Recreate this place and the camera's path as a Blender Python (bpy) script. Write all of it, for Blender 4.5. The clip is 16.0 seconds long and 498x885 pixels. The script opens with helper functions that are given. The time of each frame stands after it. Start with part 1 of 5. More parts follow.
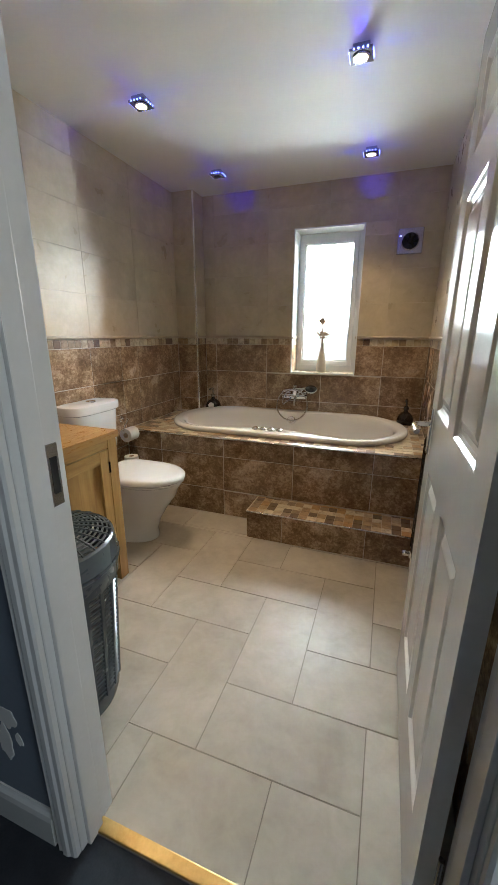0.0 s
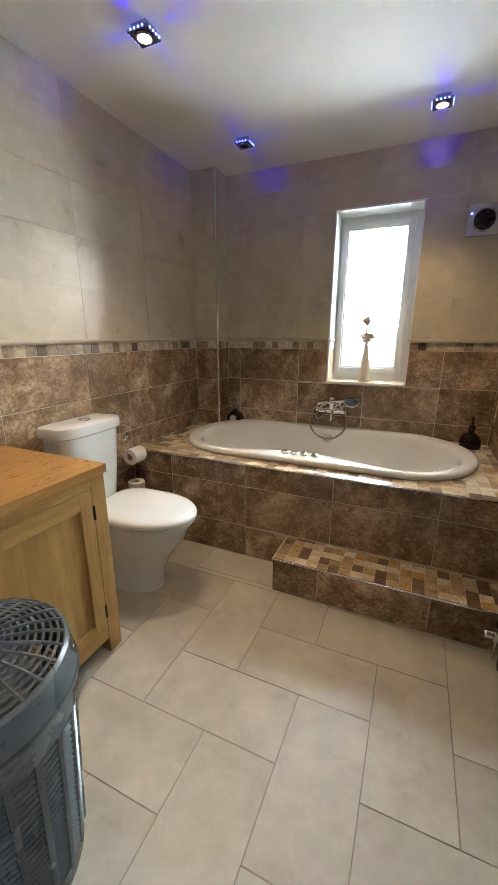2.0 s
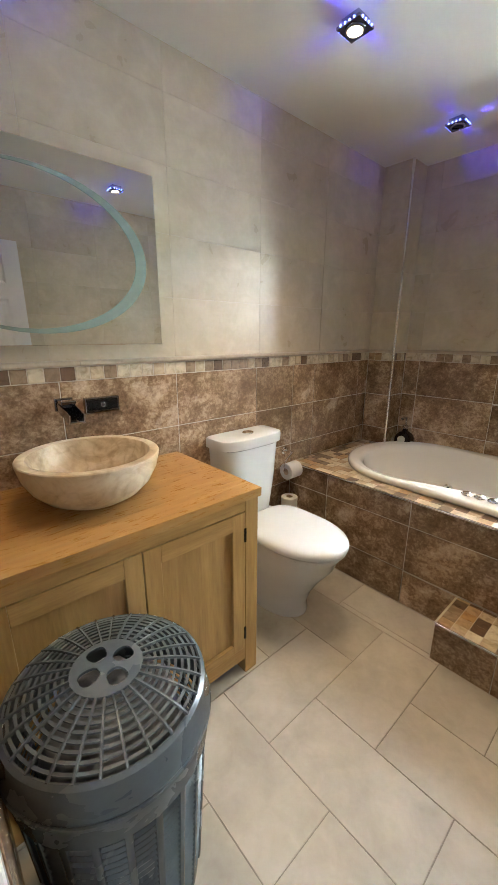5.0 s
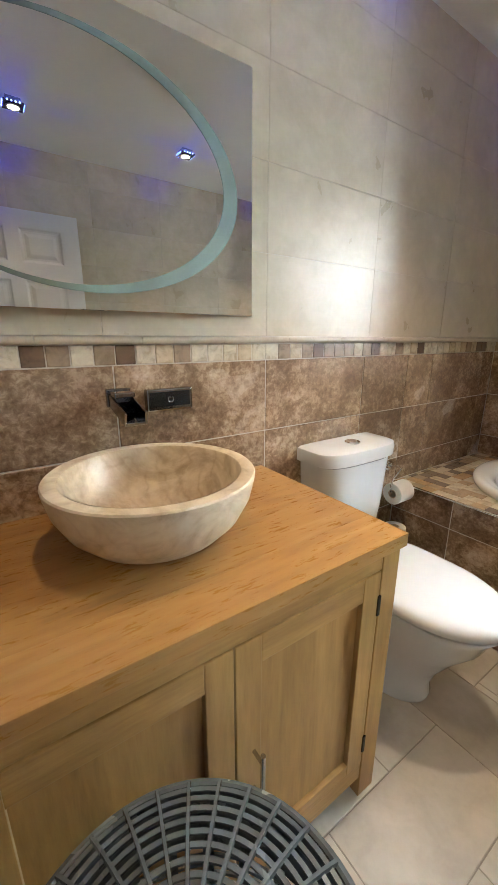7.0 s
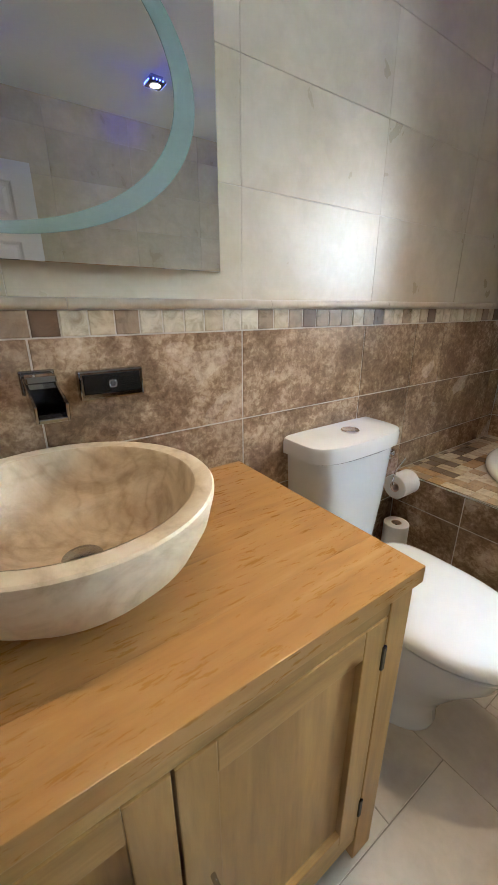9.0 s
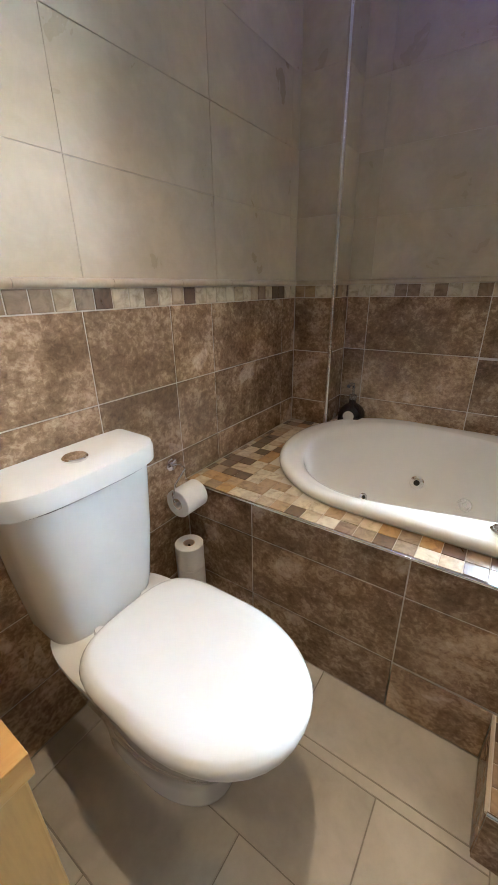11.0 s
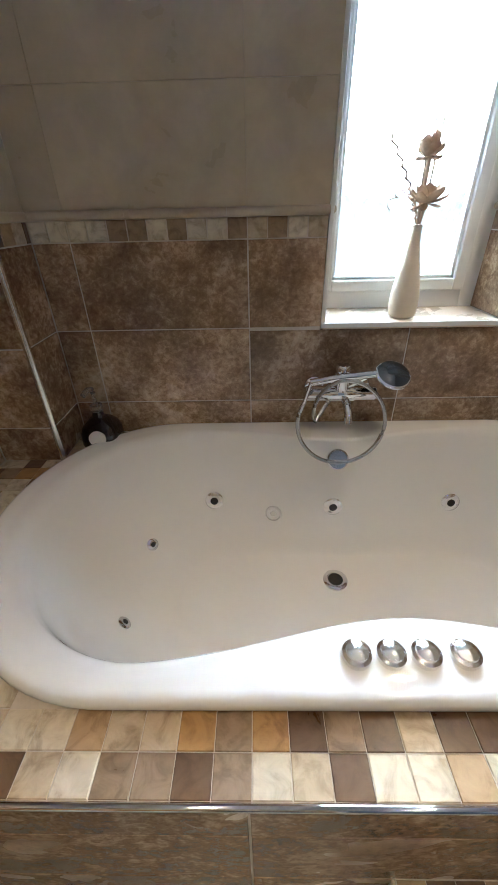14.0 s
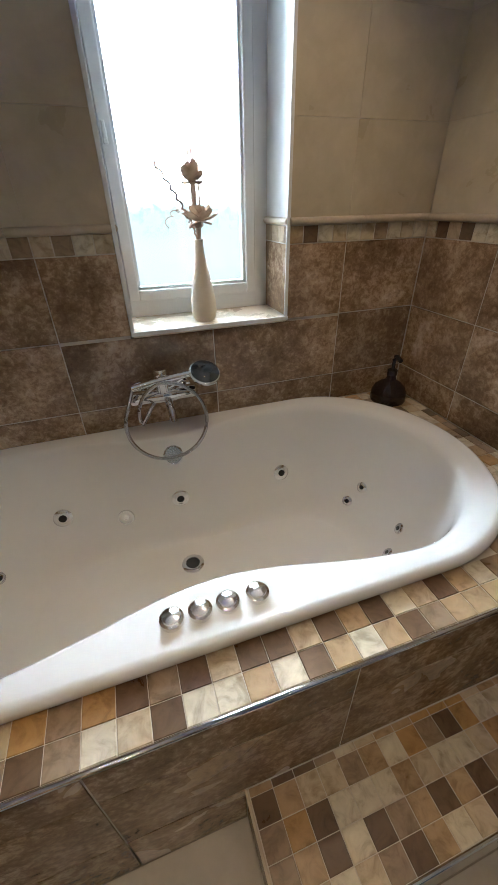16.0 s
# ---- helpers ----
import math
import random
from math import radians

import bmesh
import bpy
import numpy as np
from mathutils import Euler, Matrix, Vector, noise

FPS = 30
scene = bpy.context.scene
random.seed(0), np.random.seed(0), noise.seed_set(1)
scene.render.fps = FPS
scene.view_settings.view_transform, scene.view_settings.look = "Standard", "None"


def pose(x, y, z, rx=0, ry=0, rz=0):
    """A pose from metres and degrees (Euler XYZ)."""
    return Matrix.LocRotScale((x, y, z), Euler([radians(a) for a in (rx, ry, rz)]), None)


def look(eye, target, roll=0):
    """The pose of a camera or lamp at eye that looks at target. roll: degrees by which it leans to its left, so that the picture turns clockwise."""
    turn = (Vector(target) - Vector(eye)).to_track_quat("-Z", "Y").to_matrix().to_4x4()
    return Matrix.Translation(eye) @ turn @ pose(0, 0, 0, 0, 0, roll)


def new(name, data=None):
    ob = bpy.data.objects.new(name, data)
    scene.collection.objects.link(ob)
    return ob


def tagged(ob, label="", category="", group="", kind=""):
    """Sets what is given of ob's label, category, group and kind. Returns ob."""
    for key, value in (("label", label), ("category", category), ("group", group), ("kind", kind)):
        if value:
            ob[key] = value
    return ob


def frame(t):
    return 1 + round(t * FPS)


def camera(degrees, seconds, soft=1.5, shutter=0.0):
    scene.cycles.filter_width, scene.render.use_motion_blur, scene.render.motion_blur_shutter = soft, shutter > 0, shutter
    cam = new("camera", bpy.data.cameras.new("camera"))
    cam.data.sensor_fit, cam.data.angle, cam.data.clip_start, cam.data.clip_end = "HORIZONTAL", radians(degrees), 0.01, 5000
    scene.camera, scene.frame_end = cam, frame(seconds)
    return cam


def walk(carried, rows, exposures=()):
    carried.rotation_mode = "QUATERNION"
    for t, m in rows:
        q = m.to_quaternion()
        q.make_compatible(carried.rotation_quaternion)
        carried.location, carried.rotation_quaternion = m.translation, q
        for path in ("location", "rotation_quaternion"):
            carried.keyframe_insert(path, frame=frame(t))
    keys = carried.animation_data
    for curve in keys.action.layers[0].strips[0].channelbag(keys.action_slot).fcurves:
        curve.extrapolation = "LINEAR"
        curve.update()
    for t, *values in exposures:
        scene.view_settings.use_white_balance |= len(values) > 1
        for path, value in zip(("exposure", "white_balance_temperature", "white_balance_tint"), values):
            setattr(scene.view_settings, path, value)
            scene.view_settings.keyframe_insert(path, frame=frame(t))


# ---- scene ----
cam = camera(67.2, 16.0)
METRES, EYE, TILT, LEAN, TURN = 3.06, 1.278, 0.0, 0.0, 19.8
ROWS = [
    (0.0, 0.0, 0.0, 0.0, 0.05, -16.1, -0.18),
    (0.5, 0.0076, 0.0518, -0.0024, 0.18, -16.03, -0.16),
    (1.0, 0.0048, 0.0918, -0.0043, 0.42, -15.94, -0.12),
    (1.5, -0.0028, 0.1359, -0.0015, 0.69, -15.94, -0.11),
    (2.0, -0.0073, 0.1658, 0.003, 3.92, -15.95, -0.13),
    (2.5, -0.0113, 0.1921, 0.0078, 10.04, -15.91, -0.15),
    (3.0, -0.0119, 0.2025, 0.0168, 16.51, -15.89, -0.18),
    (3.5, -0.0107, 0.2022, 0.0218, 21.14, -15.82, -0.12),
    (4.0, -0.0112, 0.2023, 0.0304, 24.2, -15.82, -0.11),
    (6.5, -0.1173, 0.2775, 0.0045, 33.65, -15.77, -0.16),
    (7.0, -0.1612, 0.31, -0.0061, 35.91, -15.54, -0.07),
    (7.5, -0.1885, 0.3341, -0.0132, 37.45, -15.63, -0.14),
    (8.0, -0.2048, 0.3494, -0.0149, 37.82, -16.12, -0.07),
    (8.5, -0.2082, 0.3659, -0.013, 37.98, -18.34, 0.03),
    (9.0, -0.1928, 0.3882, -0.0119, 35.19, -19.54, 0.18),
    (9.5, -0.1768, 0.4173, -0.0072, 30.83, -20.21, 0.22),
    (10.0, -0.1566, 0.4437, -0.0084, 24.88, -20.26, 0.41),
    (12.5, -0.0776, 0.71, -0.0184, 0.77, -26.4, 0.7),
    (13.0, -0.0714, 0.7514, -0.015, -4.77, -28.38, 0.89),
    (13.5, -0.0727, 0.7664, -0.0138, -12.35, -30.08, 1.03),
    (14.0, -0.0725, 0.7662, -0.0075, -19.12, -31.7, 1.19),
    (14.5, -0.0699, 0.7568, -0.0033, -24.82, -32.11, 1.18),
    (15.0, -0.0619, 0.7424, 0.0011, -29.79, -31.95, 1.15),
    (15.5, -0.047, 0.7281, 0.0087, -34.35, -32.51, 1.05),
    (16.0, -0.0305, 0.7116, 0.0106, -38.59, -32.69, 1.06),
]
EXPOSURES = [(0.0, -0.2, 6150, 2), (1.5, -0.12, 6100, 2), (3.5, 0.08, 6100, 2), (7.0, 0.22, 5800, 2), (8.5, 0.05, 5600, 2), (10.0, 0.04, 5450, 2), (12.5, 0.44, 5600, 2), (13.1, 0.22, 5500, 2), (14.0, -0.12, 5400, 2), (16.0, -0.55, 5600, 2)]
walk(cam, [(t, pose(0, 0, EYE, TILT, LEAN, TURN) @ pose(METRES * x, METRES * y, METRES * z, 90 + pitch, roll, yaw)) for t, x, y, z, yaw, pitch, roll in ROWS], EXPOSURES)

# ---- plan: left wall, right wall, far wall, ceiling, door wall ----
LW, RW, FW, CEIL = -1.815, 0.297, 3.30, 2.405
DY0, DY1 = 0.465, 0.565            # door wall, hall side and bathroom side
DX0, DX1, DTOP = -0.615, 0.201, 2.03
WX0, WX1, WZ0, WZ1 = -0.797, -0.255, 0.958, 2.090
PLAT_Y, PLAT_Z, STEP_Y, STEP_Z, STEP_X = 2.300, 0.585, 2.062, 0.190, -0.757
BOX_X, BOX_Y = -1.622, 3.120

# ---- world and lights ----
world = bpy.data.worlds.new("world")
scene.world = world
world.use_nodes = True
sky = world.node_tree.nodes.new("ShaderNodeTexSky")
sky.sky_type, sky.sun_disc = "NISHITA", False
sky.sun_elevation, sky.sun_rotation = radians(35), radians(200)
world.node_tree.links.new(sky.outputs[0], world.node_tree.nodes["Background"].inputs[0])
world.node_tree.nodes["Background"].inputs[1].default_value = 0.10

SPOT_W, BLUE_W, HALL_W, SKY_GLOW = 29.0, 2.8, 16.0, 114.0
# place, and a strength tuned per bulb for the light and shadow below it: one is out
SPOTS = [(-0.22, 1.02, 0.5), (-1.28, 1.02, 1.0), (-0.22, 1.96, 0.35), (-1.28, 1.95, 2.1), (-1.28, 2.87, 0), (-0.22, 2.88, 1.6)]


def lamp(name, kind, m, watts, colour, **settings):
    data = bpy.data.lights.new(name, kind)
    data.energy, data.color = watts, colour
    if "size" in settings:
        data.shape, data.size, data.size_y = "RECTANGLE", settings["size"], settings["size_y"]
    if "radius" in settings:
        data.shadow_soft_size = settings["radius"]
    if "cone" in settings:
        data.spot_size, data.spot_blend = radians(settings["cone"]), settings["blend"]
    ob = new(name, data)
    ob.matrix_world = m
    return ob


for sx, sy, on in SPOTS:
    if on:
        lamp("spot_lamp", "SPOT", look((sx, sy, CEIL - 0.056), (sx, sy + 1e-4, 0)), SPOT_W * on, (1.0, 0.70, 0.42), radius=0.018, cone=88, blend=1.0)
    for dx, dy in ((1, 0), (-1, 0), (0, 1), (0, -1)):
        lamp("blue_led_lamp", "SPOT", look((sx + 0.056 * dx, sy + 0.056 * dy, CEIL - 0.013), (sx + dx, sy + dy, CEIL - 0.013)),
             BLUE_W, (0.05, 0.03, 1.0), radius=0.004, cone=48, blend=0.8)
# unseen fill added on the landing, aimed to brighten left wall and vanity
lamp("landing_fill_light", "AREA", look((1.53, -0.45, 1.5), (-1.2, 0.75, 1.15)), HALL_W, (0.92, 0.96, 1.0), size=0.8, size_y=1.1)


# ---- materials ----
def socket(node, name, value):
    node.inputs[name].default_value = value


def base_mat(name, rough=0.5, metal=0.0, colour=(0.8, 0.8, 0.8), coat=0.0):
    m = bpy.data.materials.new(name)
    m.use_nodes = True
    b = m.node_tree.nodes["Principled BSDF"]
    socket(b, "Roughness", rough)
    socket(b, "Metallic", metal)
    socket(b, "Base Color", (*colour, 1))
    socket(b, "Coat Weight", coat)
    return m, m.node_tree.nodes, m.node_tree.links, b


def coords(n, l, stretch=(1, 1, 1), random_shift=False):
    tc = n.new("ShaderNodeTexCoord")
    mp = n.new("ShaderNodeMapping")
    socket(mp, "Scale", stretch)
    l.new(tc.outputs["Object"], mp.inputs["Vector"])
    if random_shift:
        info = n.new("ShaderNodeObjectInfo")
        mul = n.new("ShaderNodeMath")
        mul.operation = "MULTIPLY"
        mul.inputs[1].default_value = 71.0
        l.new(info.outputs["Random"], mul.inputs[0])
        comb = n.new("ShaderNodeCombineXYZ")
        for i in range(3):
            l.new(mul.outputs[0], comb.inputs[i])
        l.new(comb.outputs[0], mp.inputs["Location"])
    return mp.outputs[0]


def noise_tex(n, l, vec, scale, detail=4.0, rough=0.55, warp=0.0):
    t = n.new("ShaderNodeTexNoise")
    socket(t, "Scale", scale)
    socket(t, "Detail", detail)
    socket(t, "Roughness", rough)
    socket(t, "Distortion", warp)
    l.new(vec, t.inputs["Vector"])
    return t.outputs["Fac"]


def ramp(n, l, fac, stops, constant=False):
    r = n.new("ShaderNodeValToRGB")
    r.color_ramp.interpolation = "CONSTANT" if constant else "LINEAR"
    while len(r.color_ramp.elements) < len(stops):
        r.color_ramp.elements.new(0.5)
    for e, (p, c) in zip(r.color_ramp.elements, stops):
        e.position, e.color = p, (*c, 1)
    l.new(fac, r.inputs[0])
    return r.outputs[0]


def mixed(n, l, a, b, fac, kind="MIX"):
    m = n.new("ShaderNodeMix")
    m.data_type, m.blend_type = "RGBA", kind
    m.inputs[0].default_value = fac if isinstance(fac, float) else 0.5
    if not isinstance(fac, float):
        l.new(fac, m.inputs[0])
    l.new(a, m.inputs[6])
    l.new(b, m.inputs[7])
    return m.outputs[2]


def bump(n, l, b, height, strength, distance=0.0004):
    k = n.new("ShaderNodeBump")
    socket(k, "Strength", strength)
    socket(k, "Distance", distance)
    l.new(height, k.inputs["Height"])
    l.new(k.outputs[0], b.inputs["Normal"])


def spread(n, l, fac, lo, hi):
    r = n.new("ShaderNodeMapRange")
    socket(r, "To Min", lo)
    socket(r, "To Max", hi)
    l.new(fac, r.inputs["Value"])
    return r.outputs[0]


def mottled(name, stops, scale, fine, rough, bumpy=0.1, shift=False, warp=0.6, fine_mix=0.35, stretch=(1, 1, 1), coat=0.0):
    m, n, l, b = base_mat(name, rough[0], coat=coat)
    v = coords(n, l, stretch, shift)
    big = noise_tex(n, l, v, scale, 5.0, 0.6, warp)
    small = noise_tex(n, l, v, fine, 6.0, 0.65, 0.3)
    c1 = ramp(n, l, big, stops)
    c2 = ramp(n, l, small, stops)
    l.new(mixed(n, l, c1, c2, fine_mix), b.inputs["Base Color"])
    l.new(spread(n, l, big, rough[0], rough[1]), b.inputs["Roughness"])
    bump(n, l, b, small, bumpy)
    return m


def wood(name, stretch, tones, bands, grain_mix, rough, boards=False):
    m, n, l, b = base_mat(name, rough[0])
    v = coords(n, l, stretch, boards)
    big = noise_tex(n, l, v, bands, 3.0, 0.55, 1.6)
    blotch = noise_tex(n, l, v, bands * 2.7, 5.0, 0.6, 0.9)
    grain = noise_tex(n, l, v, bands * 9.0, 7.0, 0.72, 0.2)
    stops = [(0.30, tones[0]), (0.47, tones[1]), (0.60, tones[2]), (0.75, tones[3])]
    c = mixed(n, l, ramp(n, l, big, stops), ramp(n, l, blotch, stops), 0.45)
    c = mixed(n, l, c, ramp(n, l, grain, stops), grain_mix)
    if boards:
        c = toned(n, l, c, (0.78, 0.74, 0.70), (1.12, 1.12, 1.12))
    l.new(c, b.inputs["Base Color"])
    l.new(spread(n, l, grain, rough[0], rough[1]), b.inputs["Roughness"])
    bump(n, l, b, grain, 0.10)
    return m


def toned(n, l, colour, lo, hi):
    """Each piece a little lighter or darker than the next."""
    info = n.new("ShaderNodeObjectInfo")
    return mixed(n, l, colour, ramp(n, l, info.outputs["Random"], [(0.0, lo), (1.0, hi)]), 1.0, "MULTIPLY")


def marbled(name):
    """Brown marble: dark clouds broken by crowded pale flecks."""
    m, n, l, b = base_mat(name, 0.2)
    v = coords(n, l, (1, 1, 1), True)
    clouds = noise_tex(n, l, v, 4.2, 3.0, 0.55, 0.6)
    patches = noise_tex(n, l, v, 17.0, 9.0, 0.70, 0.25)
    flecks = noise_tex(n, l, v, 64.0, 7.0, 0.66, 0.5)
    add = n.new("ShaderNodeMath")
    add.operation = "MULTIPLY_ADD"
    add.inputs[1].default_value = 0.38
    l.new(patches, add.inputs[0])
    l.new(spread(n, l, clouds, -0.02, 0.36), add.inputs[2])
    more = n.new("ShaderNodeMath")
    more.operation = "MULTIPLY_ADD"
    more.inputs[1].default_value = 0.40
    l.new(flecks, more.inputs[0])
    l.new(add.outputs[0], more.inputs[2])
    c = ramp(n, l, more.outputs[0], [(0.43, (0.118, 0.071, 0.039)), (0.52, (0.205, 0.130, 0.075)), (0.57, (0.280, 0.184, 0.110)), (0.62, (0.400, 0.282, 0.180)), (0.70, (0.540, 0.412, 0.282))])
    l.new(toned(n, l, c, (0.84, 0.84, 0.84), (1.18, 1.18, 1.18)), b.inputs["Base Color"])
    l.new(spread(n, l, clouds, 0.16, 0.34), b.inputs["Roughness"])
    bump(n, l, b, flecks, 0.04)
    return m


def clouded(name, stops, scale, fine, rough, lo, hi, bumpy):
    """Pale tile with soft clouds, toned piece by piece."""
    m, n, l, b = base_mat(name, rough[0])
    v = coords(n, l, (1, 1, 1), True)
    big = noise_tex(n, l, v, scale, 4.0, 0.55, 0.7)
    wisps = noise_tex(n, l, v, scale * 3.4, 5.0, 0.56, 0.6)
    small = noise_tex(n, l, v, fine, 6.0, 0.65, 0.3)
    c = mixed(n, l, ramp(n, l, big, stops), ramp(n, l, wisps, stops), 0.4)
    c = mixed(n, l, c, ramp(n, l, small, stops), 0.14)
    l.new(toned(n, l, c, lo, hi), b.inputs["Base Color"])
    worn = ramp(n, l, mixed(n, l, big, wisps, 0.35), [(0.36, (rough[0],) * 3), (0.60, (rough[1],) * 3)])
    l.new(worn, b.inputs["Roughness"])
    bump(n, l, b, small, bumpy)
    return m


DARK = marbled("brown_marbled_tile")
UPPER = clouded("beige_wall_tile", [(0.32, (0.470, 0.400, 0.285)), (0.45, (0.510, 0.439, 0.318)), (0.64, (0.617, 0.539, 0.409))], 3.4, 40.0, (0.26, 0.44), (0.95, 0.945, 0.94), (1.03, 1.03, 1.03), 0.05)
FLOOR = clouded("cream_floor_tile", [(0.3, (0.34, 0.305, 0.25)), (0.5, (0.45, 0.41, 0.345)), (0.72, (0.55, 0.51, 0.44))], 3.4, 50.0, (0.30, 0.48), (0.88, 0.87, 0.86), (1.05, 1.05, 1.05), 0.08)
DADO = mottled("cream_dado_rail", [(0.3, (0.40, 0.32, 0.23)), (0.7, (0.56, 0.48, 0.37))], 8.0, 40.0, (0.25, 0.4), 0.05)
SILL = mottled("beige_stone_sill", [(0.3, (0.66, 0.57, 0.45)), (0.7, (0.74, 0.66, 0.55))], 8.0, 40.0, (0.2, 0.35), 0.05)
GROUT = mottled("pale_grout", [(0.3, (0.52, 0.46, 0.38)), (0.7, (0.62, 0.56, 0.48))], 30.0, 120.0, (0.8, 0.95), 0.2)
GREY_GROUT = mottled("grey_floor_grout", [(0.3, (0.20, 0.175, 0.145)), (0.7, (0.30, 0.265, 0.22))], 30.0, 120.0, (0.8, 0.95), 0.2)
CEILING = mottled("white_ceiling_paint", [(0.3, (0.74, 0.73, 0.71)), (0.7, (0.80, 0.79, 0.77))], 1.5, 90.0, (0.6, 0.75), 0.05)
PAINT = mottled("white_gloss_paint", [(0.3, (0.70, 0.69, 0.67)), (0.7, (0.77, 0.76, 0.74))], 2.0, 60.0, (0.10, 0.16), 0.006)
UPVC = mottled("white_window_plastic", [(0.3, (0.76, 0.77, 0.77)), (0.7, (0.80, 0.81, 0.81))], 3.0, 60.0, (0.25, 0.35), 0.02)
HALL_BLUE = mottled("blue_grey_wall_paint", [(0.3, (0.17, 0.20, 0.25)), (0.7, (0.21, 0.24, 0.29))], 2.0, 70.0, (0.6, 0.75), 0.06)
CARPET = mottled("dark_navy_carpet", [(0.3, (0.012, 0.014, 0.02)), (0.7, (0.035, 0.038, 0.048))], 12.0, 220.0, (0.9, 1.0), 0.8)
CERAMIC = mottled("white_ceramic", [(0.3, (0.70, 0.70, 0.69)), (0.7, (0.75, 0.75, 0.74))], 1.0, 30.0, (0.07, 0.12), 0.01, coat=0.4)
ACRYLIC = mottled("white_bath_acrylic", [(0.3, (0.79, 0.785, 0.77)), (0.7, (0.83, 0.825, 0.81))], 1.0, 30.0, (0.05, 0.09), 0.006, coat=0.3)
GREY_PLASTIC = mottled("slate_grey_plastic", [(0.3, (0.075, 0.088, 0.098)), (0.7, (0.110, 0.125, 0.136))], 4.0, 80.0, (0.20, 0.34), 0.05)
PAPER = mottled("white_toilet_paper", [(0.3, (0.70, 0.68, 0.66)), (0.7, (0.80, 0.79, 0.77))], 10.0, 150.0, (0.85, 0.95), 0.4)
VASE = mottled("cream_vase_glaze", [(0.3, (0.70, 0.62, 0.50)), (0.7, (0.78, 0.71, 0.60))], 4.0, 60.0, (0.25, 0.4), 0.05)
DRIED = mottled("dried_flower_brown", [(0.3, (0.46, 0.33, 0.23)), (0.7, (0.70, 0.55, 0.42))], 20.0, 120.0, (0.7, 0.9), 0.4)
CLOTH = mottled("grey_laundry_cloth", [(0.3, (0.08, 0.085, 0.095)), (0.7, (0.26, 0.26, 0.27))], 6.0, 90.0, (0.8, 0.95), 0.4)
BRASS = mottled("worn_brass", [(0.3, (0.50, 0.34, 0.12)), (0.7, (0.72, 0.54, 0.24))], 12.0, 90.0, (0.25, 0.45), 0.1)
BRASS.node_tree.nodes["Principled BSDF"].inputs["Metallic"].default_value = 0.9
CHROME = base_mat("polished_chrome", 0.07, 1.0, (0.82, 0.82, 0.83))[0]
SATIN = base_mat("satin_chrome", 0.20, 1.0, (0.86, 0.86, 0.87))[0]
STEEL = base_mat("brushed_steel", 0.26, 1.0, (0.50, 0.50, 0.51))[0]
BLACK = base_mat("black_gloss", 0.12, 0.0, (0.012, 0.012, 0.013))[0]
# near-black colour painted on solid pieces for the shade inside openings
HOLE_SHADE = base_mat("hole_shade", 0.6, 0.0, (0.015, 0.015, 0.016))[0]
RADIATOR = base_mat("black_chrome", 0.14, 0.9, (0.055, 0.055, 0.06))[0]
DARK_CHROME = base_mat("smoked_chrome", 0.08, 1.0, (0.30, 0.29, 0.29))[0]
MIRROR = base_mat("mirror_silver", 0.005, 1.0, (0.86, 0.88, 0.87))[0]
FROST = mottled("frosted_mirror_band", [(0.3, (0.185, 0.255, 0.235)), (0.7, (0.225, 0.295, 0.275))], 5.0, 120.0, (0.45, 0.55), 0.1)
AMBER = base_mat("dark_bottle_plastic", 0.10, 0.0, (0.018, 0.011, 0.010))[0]
CLEAR = base_mat("clear_plastic", 0.05, 0.0, (0.75, 0.74, 0.72))[0]
CLEAR.node_tree.nodes["Principled BSDF"].inputs["Transmission Weight"].default_value = 0.85
OAK_TONES = ((0.20, 0.096, 0.026), (0.34, 0.184, 0.056), (0.42, 0.236, 0.076), (0.53, 0.328, 0.122))
OAK_TOP = wood("oiled_oak_top", (5.5, 0.8, 5.5), ((0.24, 0.120, 0.038), (0.37, 0.186, 0.052), (0.40, 0.218, 0.070), (0.48, 0.310, 0.140)), 2.2, 0.07, (0.20, 0.38), True)
OAK_Y = wood("oak_grain_along", (9.0, 1.0, 9.0), OAK_TONES, 1.6, 0.30, (0.34, 0.5))
OAK_Z = wood("oak_grain_upright", (7.0, 7.0, 0.7), OAK_TONES, 1.5, 0.26, (0.34, 0.5))


def travertine(name, tones, veins, rough, clouding):
    m, n, l, b = base_mat(name, rough[0])
    v = coords(n, l, (1, 1, 1))
    w = n.new("ShaderNodeTexWave")
    w.wave_type, w.bands_direction = "BANDS", "DIAGONAL"
    socket(w, "Scale", veins)
    socket(w, "Distortion", 16.0)
    socket(w, "Detail", 3.0)
    socket(w, "Detail Scale", 0.9)
    socket(w, "Detail Roughness", 0.62)
    l.new(v, w.inputs["Vector"])
    cloud = noise_tex(n, l, v, 6.5, 6.0, 0.62, 2.4)
    fine = noise_tex(n, l, v, 55.0, 5.0, 0.65, 0.3)
    c1 = ramp(n, l, w.outputs["Fac"], [(0.0, tones[0]), (0.10, tones[1]), (0.28, tones[2]), (1.0, tones[3])])
    c2 = ramp(n, l, cloud, [(0.32, tones[0]), (0.46, tones[1]), (0.56, tones[2]), (0.7, tones[3])])
    c3 = ramp(n, l, fine, [(0.35, tones[1]), (0.6, tones[3])])
    c = mixed(n, l, mixed(n, l, c1, c2, clouding), c3, 0.18)
    l.new(c, b.inputs["Base Color"])
    l.new(spread(n, l, cloud, *rough), b.inputs["Roughness"])
    bump(n, l, b, fine, 0.15)
    return m


